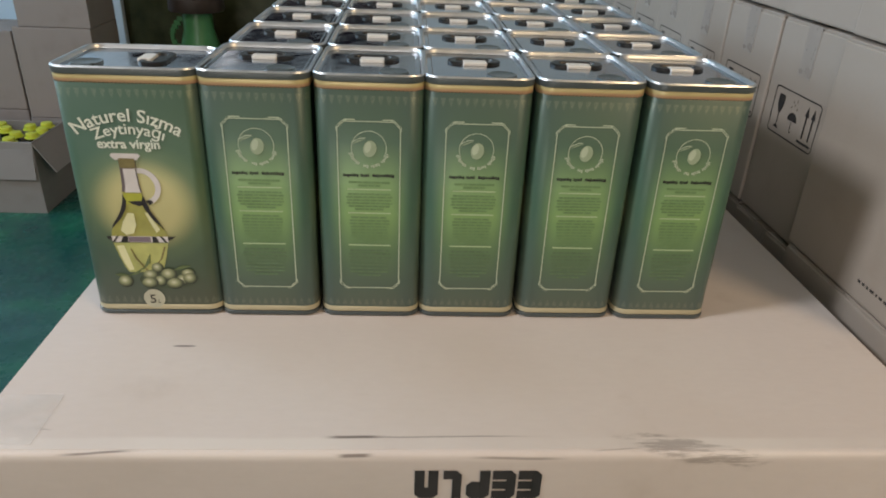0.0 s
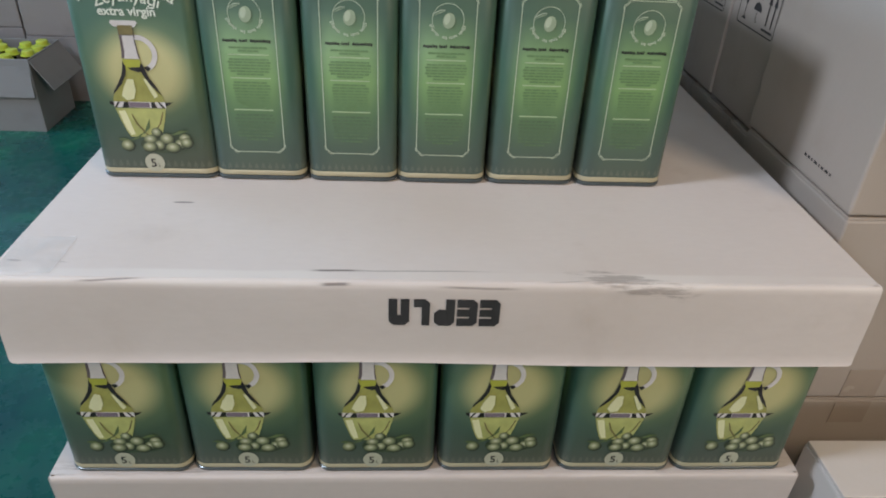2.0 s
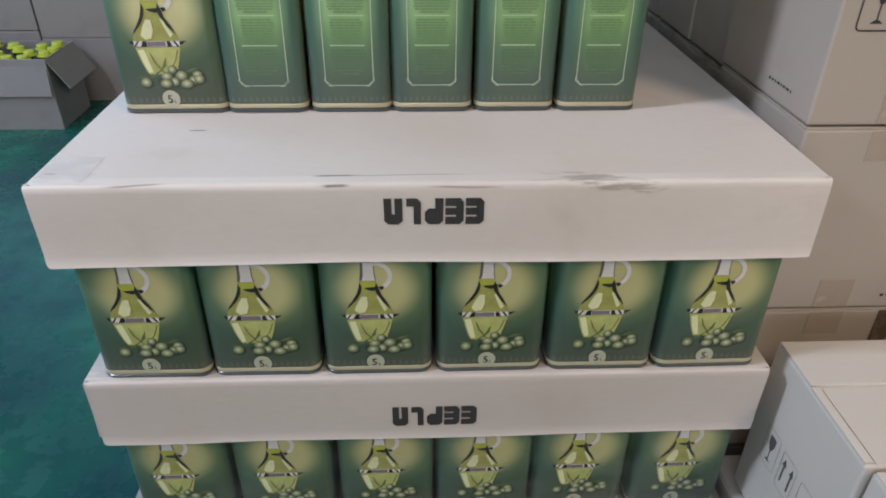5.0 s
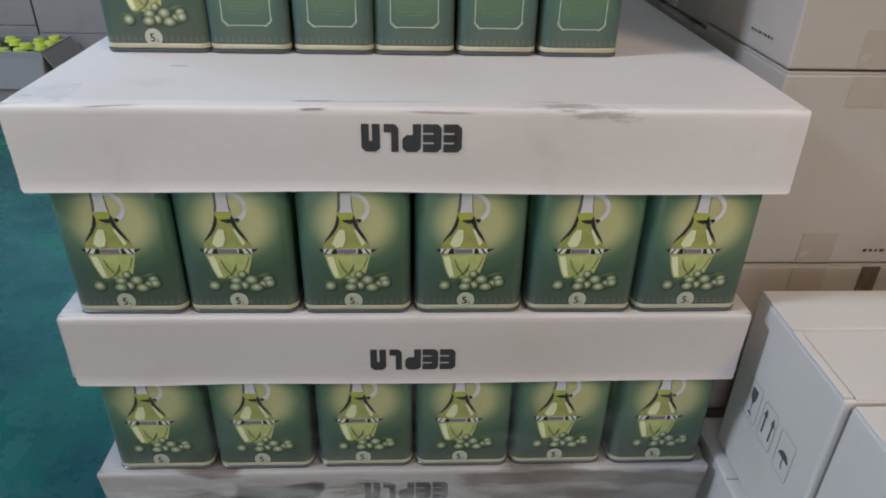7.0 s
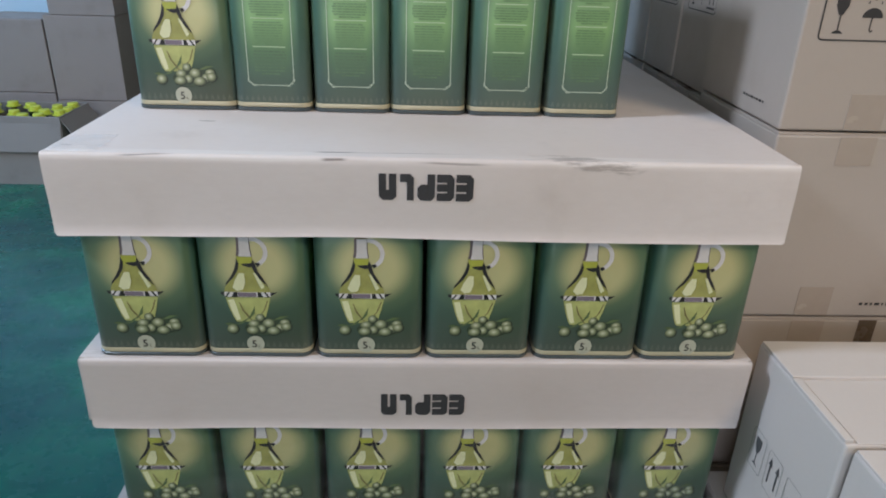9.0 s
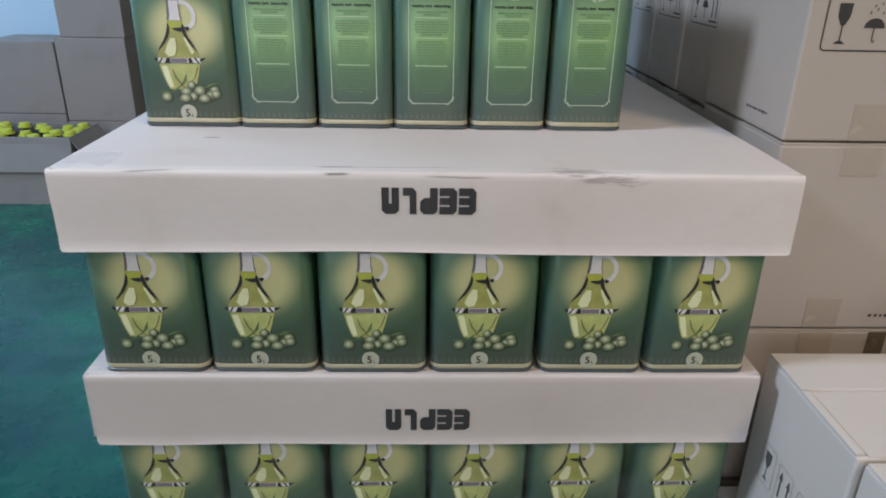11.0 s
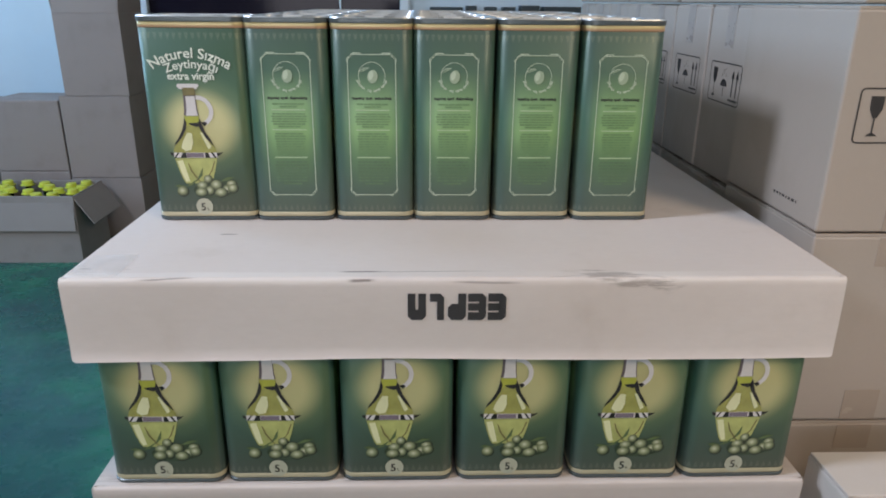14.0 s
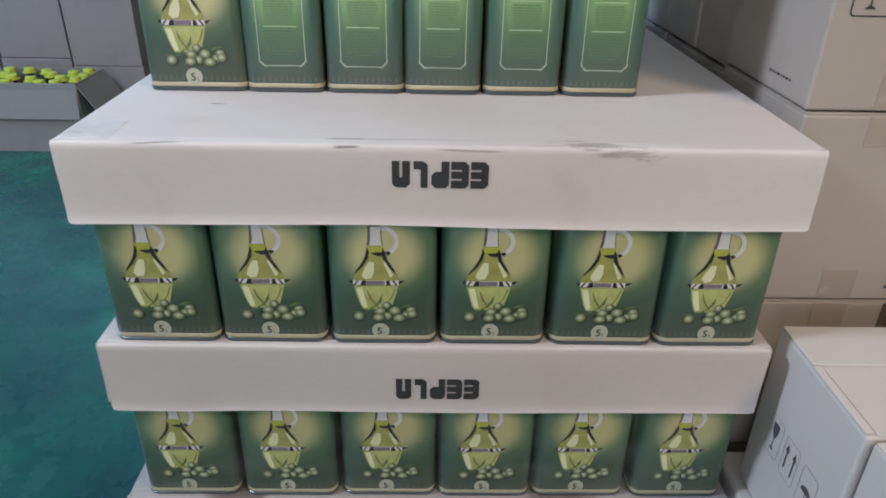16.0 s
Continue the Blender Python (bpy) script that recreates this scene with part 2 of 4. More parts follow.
M_WHITECARD = cardboard("white_cardboard", (0.66, 0.60, 0.575), (0.50, 0.43, 0.39))
M_LOOSE = cardboard("loose_white_carton", (0.64, 0.605, 0.585), (0.55, 0.50, 0.47), 0.02)
# stacked cartons: darker and browner base colour than the loose ones
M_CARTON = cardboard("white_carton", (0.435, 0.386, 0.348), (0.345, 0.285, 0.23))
M_BROWNCARD = cardboard("brown_cardboard", (0.295, 0.25, 0.232), (0.20, 0.165, 0.15))
M_GREYCARD = cardboard("grey_cardboard", (0.30, 0.275, 0.265), (0.20, 0.18, 0.17))


def tray_card(name, torn, rubbed=False):
    """White tray board: rubbed folds with dark scratches; torn: brown core laid bare in patches."""
    m, b = base_mat(name, 0.55, 0, 0.35)
    o = coords(m).outputs["Object"]
    sp = m.node_tree.nodes.new("ShaderNodeSeparateXYZ")
    lnk(m, o, sp.inputs[0])
    x, y, z = sp.outputs
    fine = noise_of(m, o, 140, 5, 0.6, (0.35, 1, 1))
    mid = noise_of(m, o, 6, 5, 0.6)
    big = noise_of(m, o, 2.1, 3)
    # boards of the lower trays are coloured darker for the weaker light down there
    c = ramp(m, fine, [(0.25, (0.66, 0.60, 0.58)), (0.75, (0.69, 0.63, 0.61))] if rubbed else [(0.25, (0.545, 0.495, 0.475)), (0.75, (0.575, 0.52, 0.50))])
    c = mix(m, span(m, big, 0.42, 0.66, 0, 0.5), c, (0.61, 0.53, 0.48) if rubbed else (0.50, 0.43, 0.39))
    c = mix(m, span(m, mid, 0.56, 0.78, 0, 0.35), c, (0.47, 0.40, 0.36))
    # the front fold: worn, with the light it catches painted in paler, and dark creases; s runs over it from the top
    # down the front
    s = maths(m, "ADD", y, z)
    wob = maths(m, "MULTIPLY", maths(m, "SUBTRACT", noise_of(m, o, 16, 3, 0.6, (1, 0.2, 0.2)), 0.5), 0.006)
    sw = maths(m, "ADD", s, wob)
    gaps = noise_of(m, o, 5, 2, 0.5, (1, 0.1, 0.1))
    worn = maths(m, "MULTIPLY", span(m, sw, 0.5045, 0.5075), span(m, sw, 0.537, 0.531))
    c = mix(m, maths(m, "MULTIPLY", worn, span(m, gaps, 0.32, 0.6, 0.05, 0.7)), c, (0.76, 0.715, 0.69) if rubbed else (0.66, 0.61, 0.59))
    if not rubbed:
        lines = noise_of(m, o, 9, 6, 0.7, (1, 14, 22))
        f = maths(m, "MULTIPLY", maths(m, "MULTIPLY", worn, span(m, lines, 0.52, 0.62)), span(m, gaps, 0.44, 0.56))
        c = mix(m, maths(m, "MULTIPLY", f, 0.5), c, (0.20, 0.16, 0.14))
    else:
        for x0, x1, s0, s1, half, deep in ((-0.092, 0.158, 0.5345, 0.5365, 0.0014, 0.5), (-0.092, -0.012, 0.5345, 0.5355, 0.0026, 0.8), (-0.075, -0.026, 0.5095, 0.5105, 0.0034, 0.75), (0.040, 0.172, 0.5070, 0.5060, 0.0022, 0.5), (-0.338, -0.236, 0.5110, 0.5170, 0.0022, 0.65), (-0.409, -0.386, 0.5485, 0.5475, 0.0024, 0.65), (-0.365, -0.335, 0.5475, 0.5450, 0.0012, 0.3), (0.165, 0.235, 0.5160, 0.5200, 0.0012, 0.35)):
            px = span(m, x, x0, x1)
            at = span(m, x, x0, x1, s0, s1)
            ends = maths(m, "MULTIPLY", span(m, px, 0.0, 0.25), span(m, px, 1.0, 0.72))
            off = maths(m, "ABSOLUTE", maths(m, "SUBTRACT", maths(m, "ADD", s, maths(m, "MULTIPLY", wob, 0.45)), at))
            c = mix(m, maths(m, "MULTIPLY", span(m, off, half, half * 0.35, 0, deep), ends), c, (0.115, 0.09, 0.085))
        # one rubbed dark patch over the fold
        px = maths(m, "DIVIDE", maths(m, "SUBTRACT", x, 0.276), 0.066)
        mid_s = span(m, x, 0.22, 0.33, 0.529, 0.505)
        py = maths(m, "DIVIDE", maths(m, "SUBTRACT", sw, mid_s), 0.0165)
        d = maths(m, "ADD", maths(m, "MULTIPLY", px, px), maths(m, "MULTIPLY", py, py))
        d = maths(m, "ADD", d, span(m, noise_of(m, o, 30, 4, 0.7, (0.6, 2, 2)), 0.3, 0.7, -0.5, 0.5))
        rub = noise_of(m, o, 24, 6, 0.75, (0.35, 4.5, 4.5))
        f2 = maths(m, "MULTIPLY", span(m, d, 1.25, 0.45), span(m, rub, 0.41, 0.52))
        c = mix(m, maths(m, "MULTIPLY", f2, 0.55), c, (0.20, 0.165, 0.15))
        # a short slit in the top
        lx = maths(m, "DIVIDE", maths(m, "SUBTRACT", x, -0.255), 0.015)
        ly = maths(m, "DIVIDE", maths(m, "SUBTRACT", y, 0.6845), 0.0022)
        d2 = maths(m, "ADD", maths(m, "MULTIPLY", lx, lx), maths(m, "MULTIPLY", ly, ly))
        c = mix(m, span(m, d2, 1.0, 0.4, 0, 0.8), c, (0.12, 0.10, 0.10))
    if torn:
        c = mix(m, 0.6, c, (0.25, 0.23, 0.225))
        t1 = noise_of(m, o, 4.5, 3, 0.5, (1, 1, 5))
        c = mix(m, span(m, t1, 0.54, 0.60, 0, 0.85), c, (0.13, 0.10, 0.085))
        c = mix(m, span(m, noise_of(m, o, 9, 4, 0.6, (1, 1, 6)), 0.54, 0.72, 0, 0.6), c, (0.52, 0.49, 0.48))
        edge = maths(m, "MULTIPLY", maths(m, "SUBTRACT", noise_of(m, o, 13, 4, 0.6), 0.5), 0.12)
        xe = maths(m, "ADD", x, edge)
        low = span(m, maths(m, "ADD", z, maths(m, "MULTIPLY", edge, 0.25)), -0.004, -0.012)
        c = mix(m, maths(m, "MULTIPLY", span(m, xe, 0.13, 0.17, 0, 0.85), low), c, (0.15, 0.118, 0.10))
        tear = maths(m, "MULTIPLY", span(m, xe, -0.235, -0.215), span(m, xe, -0.075, -0.095))
        deep = span(m, maths(m, "ADD", z, maths(m, "MULTIPLY", edge, 0.25)), -0.024, -0.030)
        c = mix(m, maths(m, "MULTIPLY", tear, deep), c, (0.055, 0.042, 0.035))
    lnk(m, c, b.inputs["Base Color"])
    lnk(m, span(m, mid, 0.3, 0.7, 0.45, 0.65), b.inputs["Roughness"])
    bump(m, b, maths(m, "ADD", maths(m, "MULTIPLY", fine, 0.08), mid), 0.15, 0.006)
    return m


M_TRAY = tray_card("scuffed_tray_cardboard", False, True)
M_TRAYDIM = tray_card("tray_cardboard", False)
M_TORN = tray_card("torn_tray_cardboard", True)
M_INK = painted("box_ink", (0.035, 0.033, 0.035), 0.6, 0, 160, 0.35)
M_TAPE = painted("parcel_tape", (0.405, 0.345, 0.295), 0.22, 0, 30, 0.06)
M_TAPEDARK = painted("dark_parcel_tape", (0.12, 0.09, 0.065), 0.25, 0, 30, 0.1)
M_TAPEPALE = painted("clear_parcel_tape", (0.40, 0.36, 0.335), 0.3, 0, 30, 0.08)
M_WALL = painted("pale_blue_wall", (0.56, 0.70, 0.81), 0.55, 0, 3, 0.05, relief=0.03)
# unseen walls and ceiling: colours picked so their bounce warms and lifts the shade
M_WALLWHITE = painted("cream_wall", (0.70, 0.63, 0.54), 0.6, 0, 3, 0.05, relief=0.03)
M_CEIL = painted("ceiling_panel", (0.66, 0.62, 0.57), 0.7, 0, 2, 0.06)
M_FRAME = painted("door_frame", (0.62, 0.72, 0.80), 0.4, 0, 8, 0.04)
M_WOOD = painted("pallet_wood", (0.34, 0.25, 0.16), 0.75, 0, 12, 0.3, relief=0.2)
M_YELLOW = painted("yellow_cap", (0.58, 0.63, 0.06), 0.35, 0, 40, 0.12)
M_BOTTLE = painted("dark_bottle", (0.016, 0.030, 0.012), 0.15, 0, 20, 0.2)
M_DARKBOX = painted("dark_box", (0.018, 0.034, 0.042), 0.5, 0, 20, 0.25)
M_JUG = painted("green_plastic", (0.045, 0.20, 0.075), 0.35, 0, 9, 0.25)
M_BROWN = painted("brown_lid", (0.040, 0.025, 0.020), 0.5, 0, 20, 0.25)


def floor_mat():
    m, b = base_mat("green_floor_paint", 0.3, 0, 0.5)
    o = coords(m).outputs["Object"]
    a = noise_of(m, o, 1.6, 5, 0.6)
    f = noise_of(m, o, 9, 5, 0.65)
    dirt = noise_of(m, o, 55, 4, 0.7)
    c = ramp(m, a, [(0.36, (0.005, 0.058, 0.064)), (0.5, (0.008, 0.098, 0.076)), (0.64, (0.016, 0.178, 0.100))])
    c = mix(m, span(m, f, 0.55, 0.85, 0, 0.3), c, (0.010, 0.075, 0.055))
    c = mix(m, span(m, dirt, 0.66, 0.85, 0, 0.12), c, (0.06, 0.12, 0.10))
    lnk(m, c, b.inputs["Base Color"])
    lnk(m, span(m, f, 0.3, 0.75, 0.16, 0.42), b.inputs["Roughness"])
    bump(m, b, a, 0.05, 0.02)
    return m


M_FLOOR = floor_mat()


def glass_mat(name, colour, rough=0.03):
    m, b = base_mat(name, rough)
    b.inputs["Base Color"].default_value = (*colour, 1)
    b.inputs["Specular IOR Level"].default_value = 0.18
    return m


# blurred olive tones showing in the lower door glass, put into a base colour
M_GLASSTONES = painted("olive_glass_tones", (0.040, 0.042, 0.020), 0.16, 0, 9, 0.65)
M_DARKGLASS = glass_mat("dark_glass", (0.012, 0.010, 0.018), 0.10)


def film_mat(name, least, most, gloss):
    m = bpy.data.materials.new(name)
    m.use_nodes = True
    nt = m.node_tree
    b = nt.nodes["Principled BSDF"]
    b.inputs["Base Color"].default_value = (0.8, 0.8, 0.8, 1)
    b.inputs["Roughness"].default_value = gloss
    o = coords(m).outputs["Object"]
    n = noise_of(m, o, 9, 4, 0.6, (1, 1, 4))
    tr = nt.nodes.new("ShaderNodeBsdfTransparent")
    mx = nt.nodes.new("ShaderNodeMixShader")
    lnk(m, span(m, n, 0.35, 0.7, least, most), mx.inputs[0])
    lnk(m, tr.outputs[0], mx.inputs[1])
    lnk(m, b.outputs[0], mx.inputs[2])
    lnk(m, mx.outputs[0], nt.nodes["Material Output"].inputs[0])
    bump(m, b, n, 0.6, 0.02)
    return m


M_FILM = film_mat("stretch_film", 0.03, 0.24, 0.16)
M_FILMTHIN = film_mat("thin_stretch_film", 0.012, 0.05, 0.25)
M_CORNER = film_mat("clear_corner_tape", 0.02, 0.20, 0.25)


# ---- mesh helpers ----
def mesh_of(name, bm, material, smooth=False):
    me = bpy.data.meshes.new(name)
    bmesh.ops.recalc_face_normals(bm, faces=bm.faces)
    bm.to_mesh(me)
    bm.free()
    me.materials.append(material)
    if smooth:
        me.polygons.foreach_set("use_smooth", [True] * len(me.polygons))
        me.set_sharp_from_angle(angle=radians(50))
    return me


def part(name, bm, material, parent, label="", smooth=False):
    o = new(name, mesh_of(name, bm, material, smooth))
    o.parent = parent
    if label:
        o["label"] = label
    return o


def thing(name, label, category, group="", m=None, kind=""):
    o = new(name)
    o.empty_display_size = 0.05
    if m is not None:
        o.matrix_world = m
    return tagged(o, label, category, group, kind)


def box(x0, x1, y0, y1, z0, z1, bevel=0.0, bm=None):
    own = bm is None
    bm = bmesh.new() if own else bm
    r = bmesh.ops.create_cube(bm, size=1.0)
    for v in r["verts"]:
        v.co = Vector(((x0, x1)[v.co.x > 0], (y0, y1)[v.co.y > 0], (z0, z1)[v.co.z > 0]))
    if bevel:
        es = list({e for v in r["verts"] for e in v.link_edges})
        bmesh.ops.bevel(bm, geom=es, offset=bevel, segments=2, affect="EDGES", profile=0.5)
    return bm


def rrect(w, d, r, n=5):
    pts = []
    for cx, cy, a0 in ((w / 2 - r, d / 2 - r, 0), (-w / 2 + r, d / 2 - r, 90), (-w / 2 + r, -d / 2 + r, 180), (w / 2 - r, -d / 2 + r, 270)):
        for i in range(n + 1):
            a = radians(a0 + 90 * i / n)
            pts.append((cx + r * math.cos(a), cy + r * math.sin(a)))
    return pts


def loft(rings, bottom=False, top=False, bm=None):
    """Rings: (points, z) with the same number of points each."""
    bm = bm or bmesh.new()
    rows = [[bm.verts.new((x, y, z)) for x, y in pts] for pts, z in rings]
    n = len(rows[0])
    for a, b in zip(rows, rows[1:]):
        for i in range(n):
            bm.faces.new((a[i], a[(i + 1) % n], b[(i + 1) % n], b[i]))
    if bottom:
        bm.faces.new(rows[0][::-1])
    if top:
        bm.faces.new(rows[-1])
    return bm


def ellipse(cx, cy, rx, ry, n=20, a=0.0):
    ca, sa = math.cos(a), math.sin(a)
    return [(cx + rx * math.cos(t) * ca - ry * math.sin(t) * sa, cy + rx * math.cos(t) * sa + ry * math.sin(t) * ca) for t in (2 * math.pi * i / n for i in range(n))]


def stroke(pts, width):
    """A ribbon along points, as joined quads in the plane."""
    sides = []
    n = len(pts)
    for i, (x, y) in enumerate(pts):
        x0, y0 = pts[max(i - 1, 0)]
        x1, y1 = pts[min(i + 1, n - 1)]
        dx, dy = x1 - x0, y1 - y0
        l = math.hypot(dx, dy) or 1
        nx, ny = -dy / l * width / 2, dx / l * width / 2
        sides.append(((x + nx, y + ny), (x - nx, y - ny)))
    return [[a, b, d, c] for (a, b), (c, d) in zip(sides, sides[1:])]


def strips(p, n=10):
    """Only a plain polygon, cut into upright strips so that it can follow a bent board."""
    bm = bmesh.new()
    bm.faces.new([bm.verts.new((x, y, 0)) for x, y in p])
    xs = [x for x, _ in p]
    for i in range(1, n):
        bmesh.ops.bisect_plane(bm, geom=bm.verts[:] + bm.edges[:] + bm.faces[:], plane_co=(min(xs) + (max(xs) - min(xs)) * i / n, 0, 0), plane_no=(1, 0, 0))
    out = [[(v.co.x, v.co.y) for v in f.verts] for f in bm.faces]
    bm.free()
    return out


def print_on(polys, place):
    """Flat ink: polygons in the plane, laid on a face by place(u, v)."""
    bm = bmesh.new()
    for p in polys:
        bm.faces.new([bm.verts.new(place(u, v)) for u, v in p])
    bmesh.ops.remove_doubles(bm, verts=bm.verts, dist=1e-7)
    bmesh.ops.triangulate(bm, faces=bm.faces)
    return bm


def lettering(lines, place):
    """Lines: (text, size, bold, x, y, arc radius or 0); centred on x."""
    bm = bmesh.new()
    for text, size, bold, cx, cy, arc in lines:
        cu = bpy.data.curves.new("lettering", "FONT")
        cu.body, cu.size, cu.align_x, cu.offset, cu.resolution_u = text, size, "CENTER", bold, 3
        ob = bpy.data.objects.new("lettering", cu)
        me = ob.to_mesh()
        vs = []
        for v in me.vertices:
            u, w = v.co.x, v.co.y
            if arc:
                a = u / arc
                u, w = (arc + w) * math.sin(a), (arc + w) * math.cos(a) - arc
            vs.append(bm.verts.new(place(cx + u, cy + w)))
        for f in me.polygons:
            try:
                bm.faces.new([vs[i] for i in f.vertices])
            except ValueError:
                pass
        ob.to_mesh_clear()
        bpy.data.objects.remove(ob)
        bpy.data.curves.remove(cu)
    return bm


# ---- the room ----
def structure(name, bm, material, label, category=""):
    return tagged(new(name, mesh_of(name, bm, material)), label, category or name.split("_")[0], "", "structure")


X0, X1, Y0, Y1, ZC = -4.2, 3.2, -6.0, 4.6, 4.6
structure("floor", box(X0 - 0.2, X1 + 0.2, Y0 - 0.2, Y1 + 0.2, -0.2, 0.0), M_FLOOR, "worn glossy green painted concrete floor")
structure("ceiling", box(X0 - 0.2, X1 + 0.2, Y0 - 0.2, Y1 + 0.2, ZC, ZC + 0.15), M_CEIL, "unseen pale ceiling that bounces light")
structure("wall_north", box(X0, X1, Y1, Y1 + 0.2, 0.0, ZC), M_WALL, "pale blue painted warehouse wall", "wall")
structure("wall_east", box(X1, X1 + 0.2, Y0, Y1, 0.0, ZC), M_WALLWHITE, "unseen cream wall that bounces warm light", "wall")


def wall_with_opening(name, axis, at, lo, hi, a, b, z0, z1, label):
    bm = bmesh.new()
    for p, q, r, s in ((lo, a, 0, ZC), (b, hi, 0, ZC), (a, b, 0, z0), (a, b, z1, ZC)):
        if q - p > 1e-3 and s - r > 1e-3:
            if axis == "x":
                box(at, at + 0.2, p, q, r, s, 0, bm)
            else:
                box(p, q, at, at + 0.2, r, s, 0, bm)
    return structure(name, bm, M_WALLWHITE, label, "wall")


# unseen wall, opened only to let the blue fill light in
wall_with_opening("wall_west", "x", X0 - 0.2, Y0, Y1, 1.7, 3.3, 1.7, 3.1, "unseen cream wall with an opening added for the blue fill")
# unseen wall; its opening is only there for the front fill light
wall_with_opening("wall_south", "y", Y0 - 0.2, X0, X1, -3.0, 0.2, 0.0, 3.2, "unseen cream wall with an opening added for the front fill")

# dark glazed double door in the back wall
door = thing("door_1", "dark glazed double door in a pale blue frame", "door", "", None, "structure")
door.location = (0, Y1, 0)
part("door_frame", box(-1.93, -1.73, -0.09, 0, 0, 2.3, 0.006), M_FRAME, door, "pale blue wide door post")
part("door_frame", box(-0.105, -0.045, -0.07, 0, 0, 2.3, 0.006), M_FRAME, door, "pale blue door post")
part("door_frame", box(-1.73, -0.105, -0.07, 0, 2.2, 2.3, 0.006), M_FRAME, door, "pale blue door head")
# no separate panel: stands in for what shows in the lower glass
part("door_panel", box(-1.728, -0.500, -0.056, -0.006, 0.02, 1.06, 0.004), M_GLASSTONES, door, "lower glass with blurred olive brown tones painted in")
part("door_leaf", box(-1.728, -0.500, -0.05, -0.004, 1.062, 2.198, 0.004), M_DARKGLASS, door, "dark glossy glazed leaf")
part("door_leaf", box(-0.488, -0.108, -0.05, -0.004, 0.02, 2.198, 0.004), M_DARKGLASS, door, "dark glossy glazed narrow leaf")
part("door_mullion", box(-0.499, -0.489, -0.062, -0.004, 0.02, 2.198, 0.002), M_FRAME, door, "thin pale mullion")


# ---- oil tins ----
def front_place(off):
    return lambda u, v: (u, -D / 2 - off, v)


def side_place(off):
    return lambda u, v: (-W / 2 - off, -u, v)


def make_tin(front, panel, label):
    t = thing("oil_tin", label, "tin", "oil tins")
    r = 0.017
    rr = lambda g: rrect(W + 2 * g, D + 2 * g, r + g)
    body = part("body", loft([(rr(-0.0015), 0.0045), (rr(0), 0.0075), (rr(0), H - 0.0105), (rr(-0.0012), H - 0.0095)], True, True), M_TIN, t, "green printed tinplate body", True)
    part("lower_band", loft([(rr(0.0001), 0.0062), (rr(0.00035), 0.0068), (rr(0.00035), 0.0125), (rr(0.0001), 0.0129)]), M_PALEGOLD, t, "gold printed band", True)
    part("upper_band", loft([(rr(0.0001), H - 0.0170), (rr(0.00035), H - 0.0166), (rr(0.00035), H - 0.0092), (rr(0.0001), H - 0.0088)]), M_GOLD, t, "gold printed band", True)
    part("bottom_seam", loft([(rr(-0.004), 0.0), (rr(0.0008), 0.0004), (rr(0.0012), 0.002), (rr(0.0012), 0.0042), (rr(-0.001), 0.0056)], True), M_SEAM, t, "dark rolled bottom seam", True)
    part("top_seam", loft([(rr(-0.001), H - 0.0092), (rr(0.0014), H - 0.0082), (rr(0.0016), H - 0.0042), (rr(0.0012), H - 0.0018)]), M_SEAM, t, "dark rolled top seam", True)
    part("rim", loft([(rr(0.0013), H - 0.0018), (rr(0.0004), H), (rr(-0.0016), H), (rr(-0.0026), H - 0.0012), (rr(-0.0032), H - 0.0055)]), M_STEEL, t, "bright tinplate rim", True)
    lid = part("lid", loft([(rr(-0.0030), H - 0.0048), (rr(-0.0040), H - 0.0054), (rr(-0.0085), H - 0.0054), (rr(-0.0095), H - 0.0046)], False, True), M_LID, t, "recessed grey tinplate lid")
    # folded carrying handle under its bracket, and the pouring cap
    hx, hz = 0.020, H - 0.0044
    bm = bmesh.new()
    loft([([(hx + x, y) for x, y in rrect(0.030, 0.062, 0.0145)], hz - 0.0006), ([(hx + x, y) for x, y in rrect(0.030, 0.062, 0.0145)], hz + 0.0022), ([(hx + x, y) for x, y in rrect(0.027, 0.059, 0.0130)], hz + 0.0030)], False, False, bm)
    loft([([(hx + x, y) for x, y in rrect(0.014, 0.042, 0.0065)], hz + 0.0006), ([(hx + x, y) for x, y in rrect(0.016, 0.044, 0.0075)], hz + 0.0030), ([(hx + x, y) for x, y in rrect(0.027, 0.059, 0.0130)], hz + 0.0030)], True, False, bm)
    part("handle", bm, M_BLACK, lid, "black folded plastic handle", True)
    part("bracket", box(hx - 0.018, hx - 0.003, -0.014, 0.014, hz - 0.001, hz + 0.0038, 0.0015), M_STRAP, lid, "pale metal handle bracket")
    c = lambda rad: [(-0.046 + rad * math.cos(a), -0.026 + rad * math.sin(a)) for a in (2 * math.pi * i / 24 for i in range(24))]
    part("cap", loft([(c(0.0165), H - 0.0050), (c(0.0165), H - 0.0030), (c(0.0155), H - 0.0022), (c(0.0135), H - 0.0026), (c(0.012), H - 0.0032)], False, True), M_CAP, lid, "flat grey pouring cap", True)
    if front:
        f1, f2, f3, f4 = (front_place(o) for o in (0.0005, 0.0008, 0.0011, 0.0014))
        mm = lambda pts: [(-0.009 + x / 1000, z / 1000) for x, z in pts]       # millimetres from the bottle's axis
        sym = lambda pts: mm(pts + [(-x, z) for x, z in pts[::-1]])
        lower = sym([(-18.5, 57.5), (-22, 64), (-26.5, 78), (-29.5, 90), (-31, 96)])
        upper = sym([(-31.5, 104), (-30.5, 110), (-27, 117), (-21, 126), (-15, 136.5), (-11.5, 147), (-10.5, 159.5)])
        part("printed_oil", print_on([upper], f1), M_OIL, body, "olive yellow oil in the print")
        part("printed_base", print_on([lower], f1), M_OILPALE, body, "pale lower part of the printed bottle")
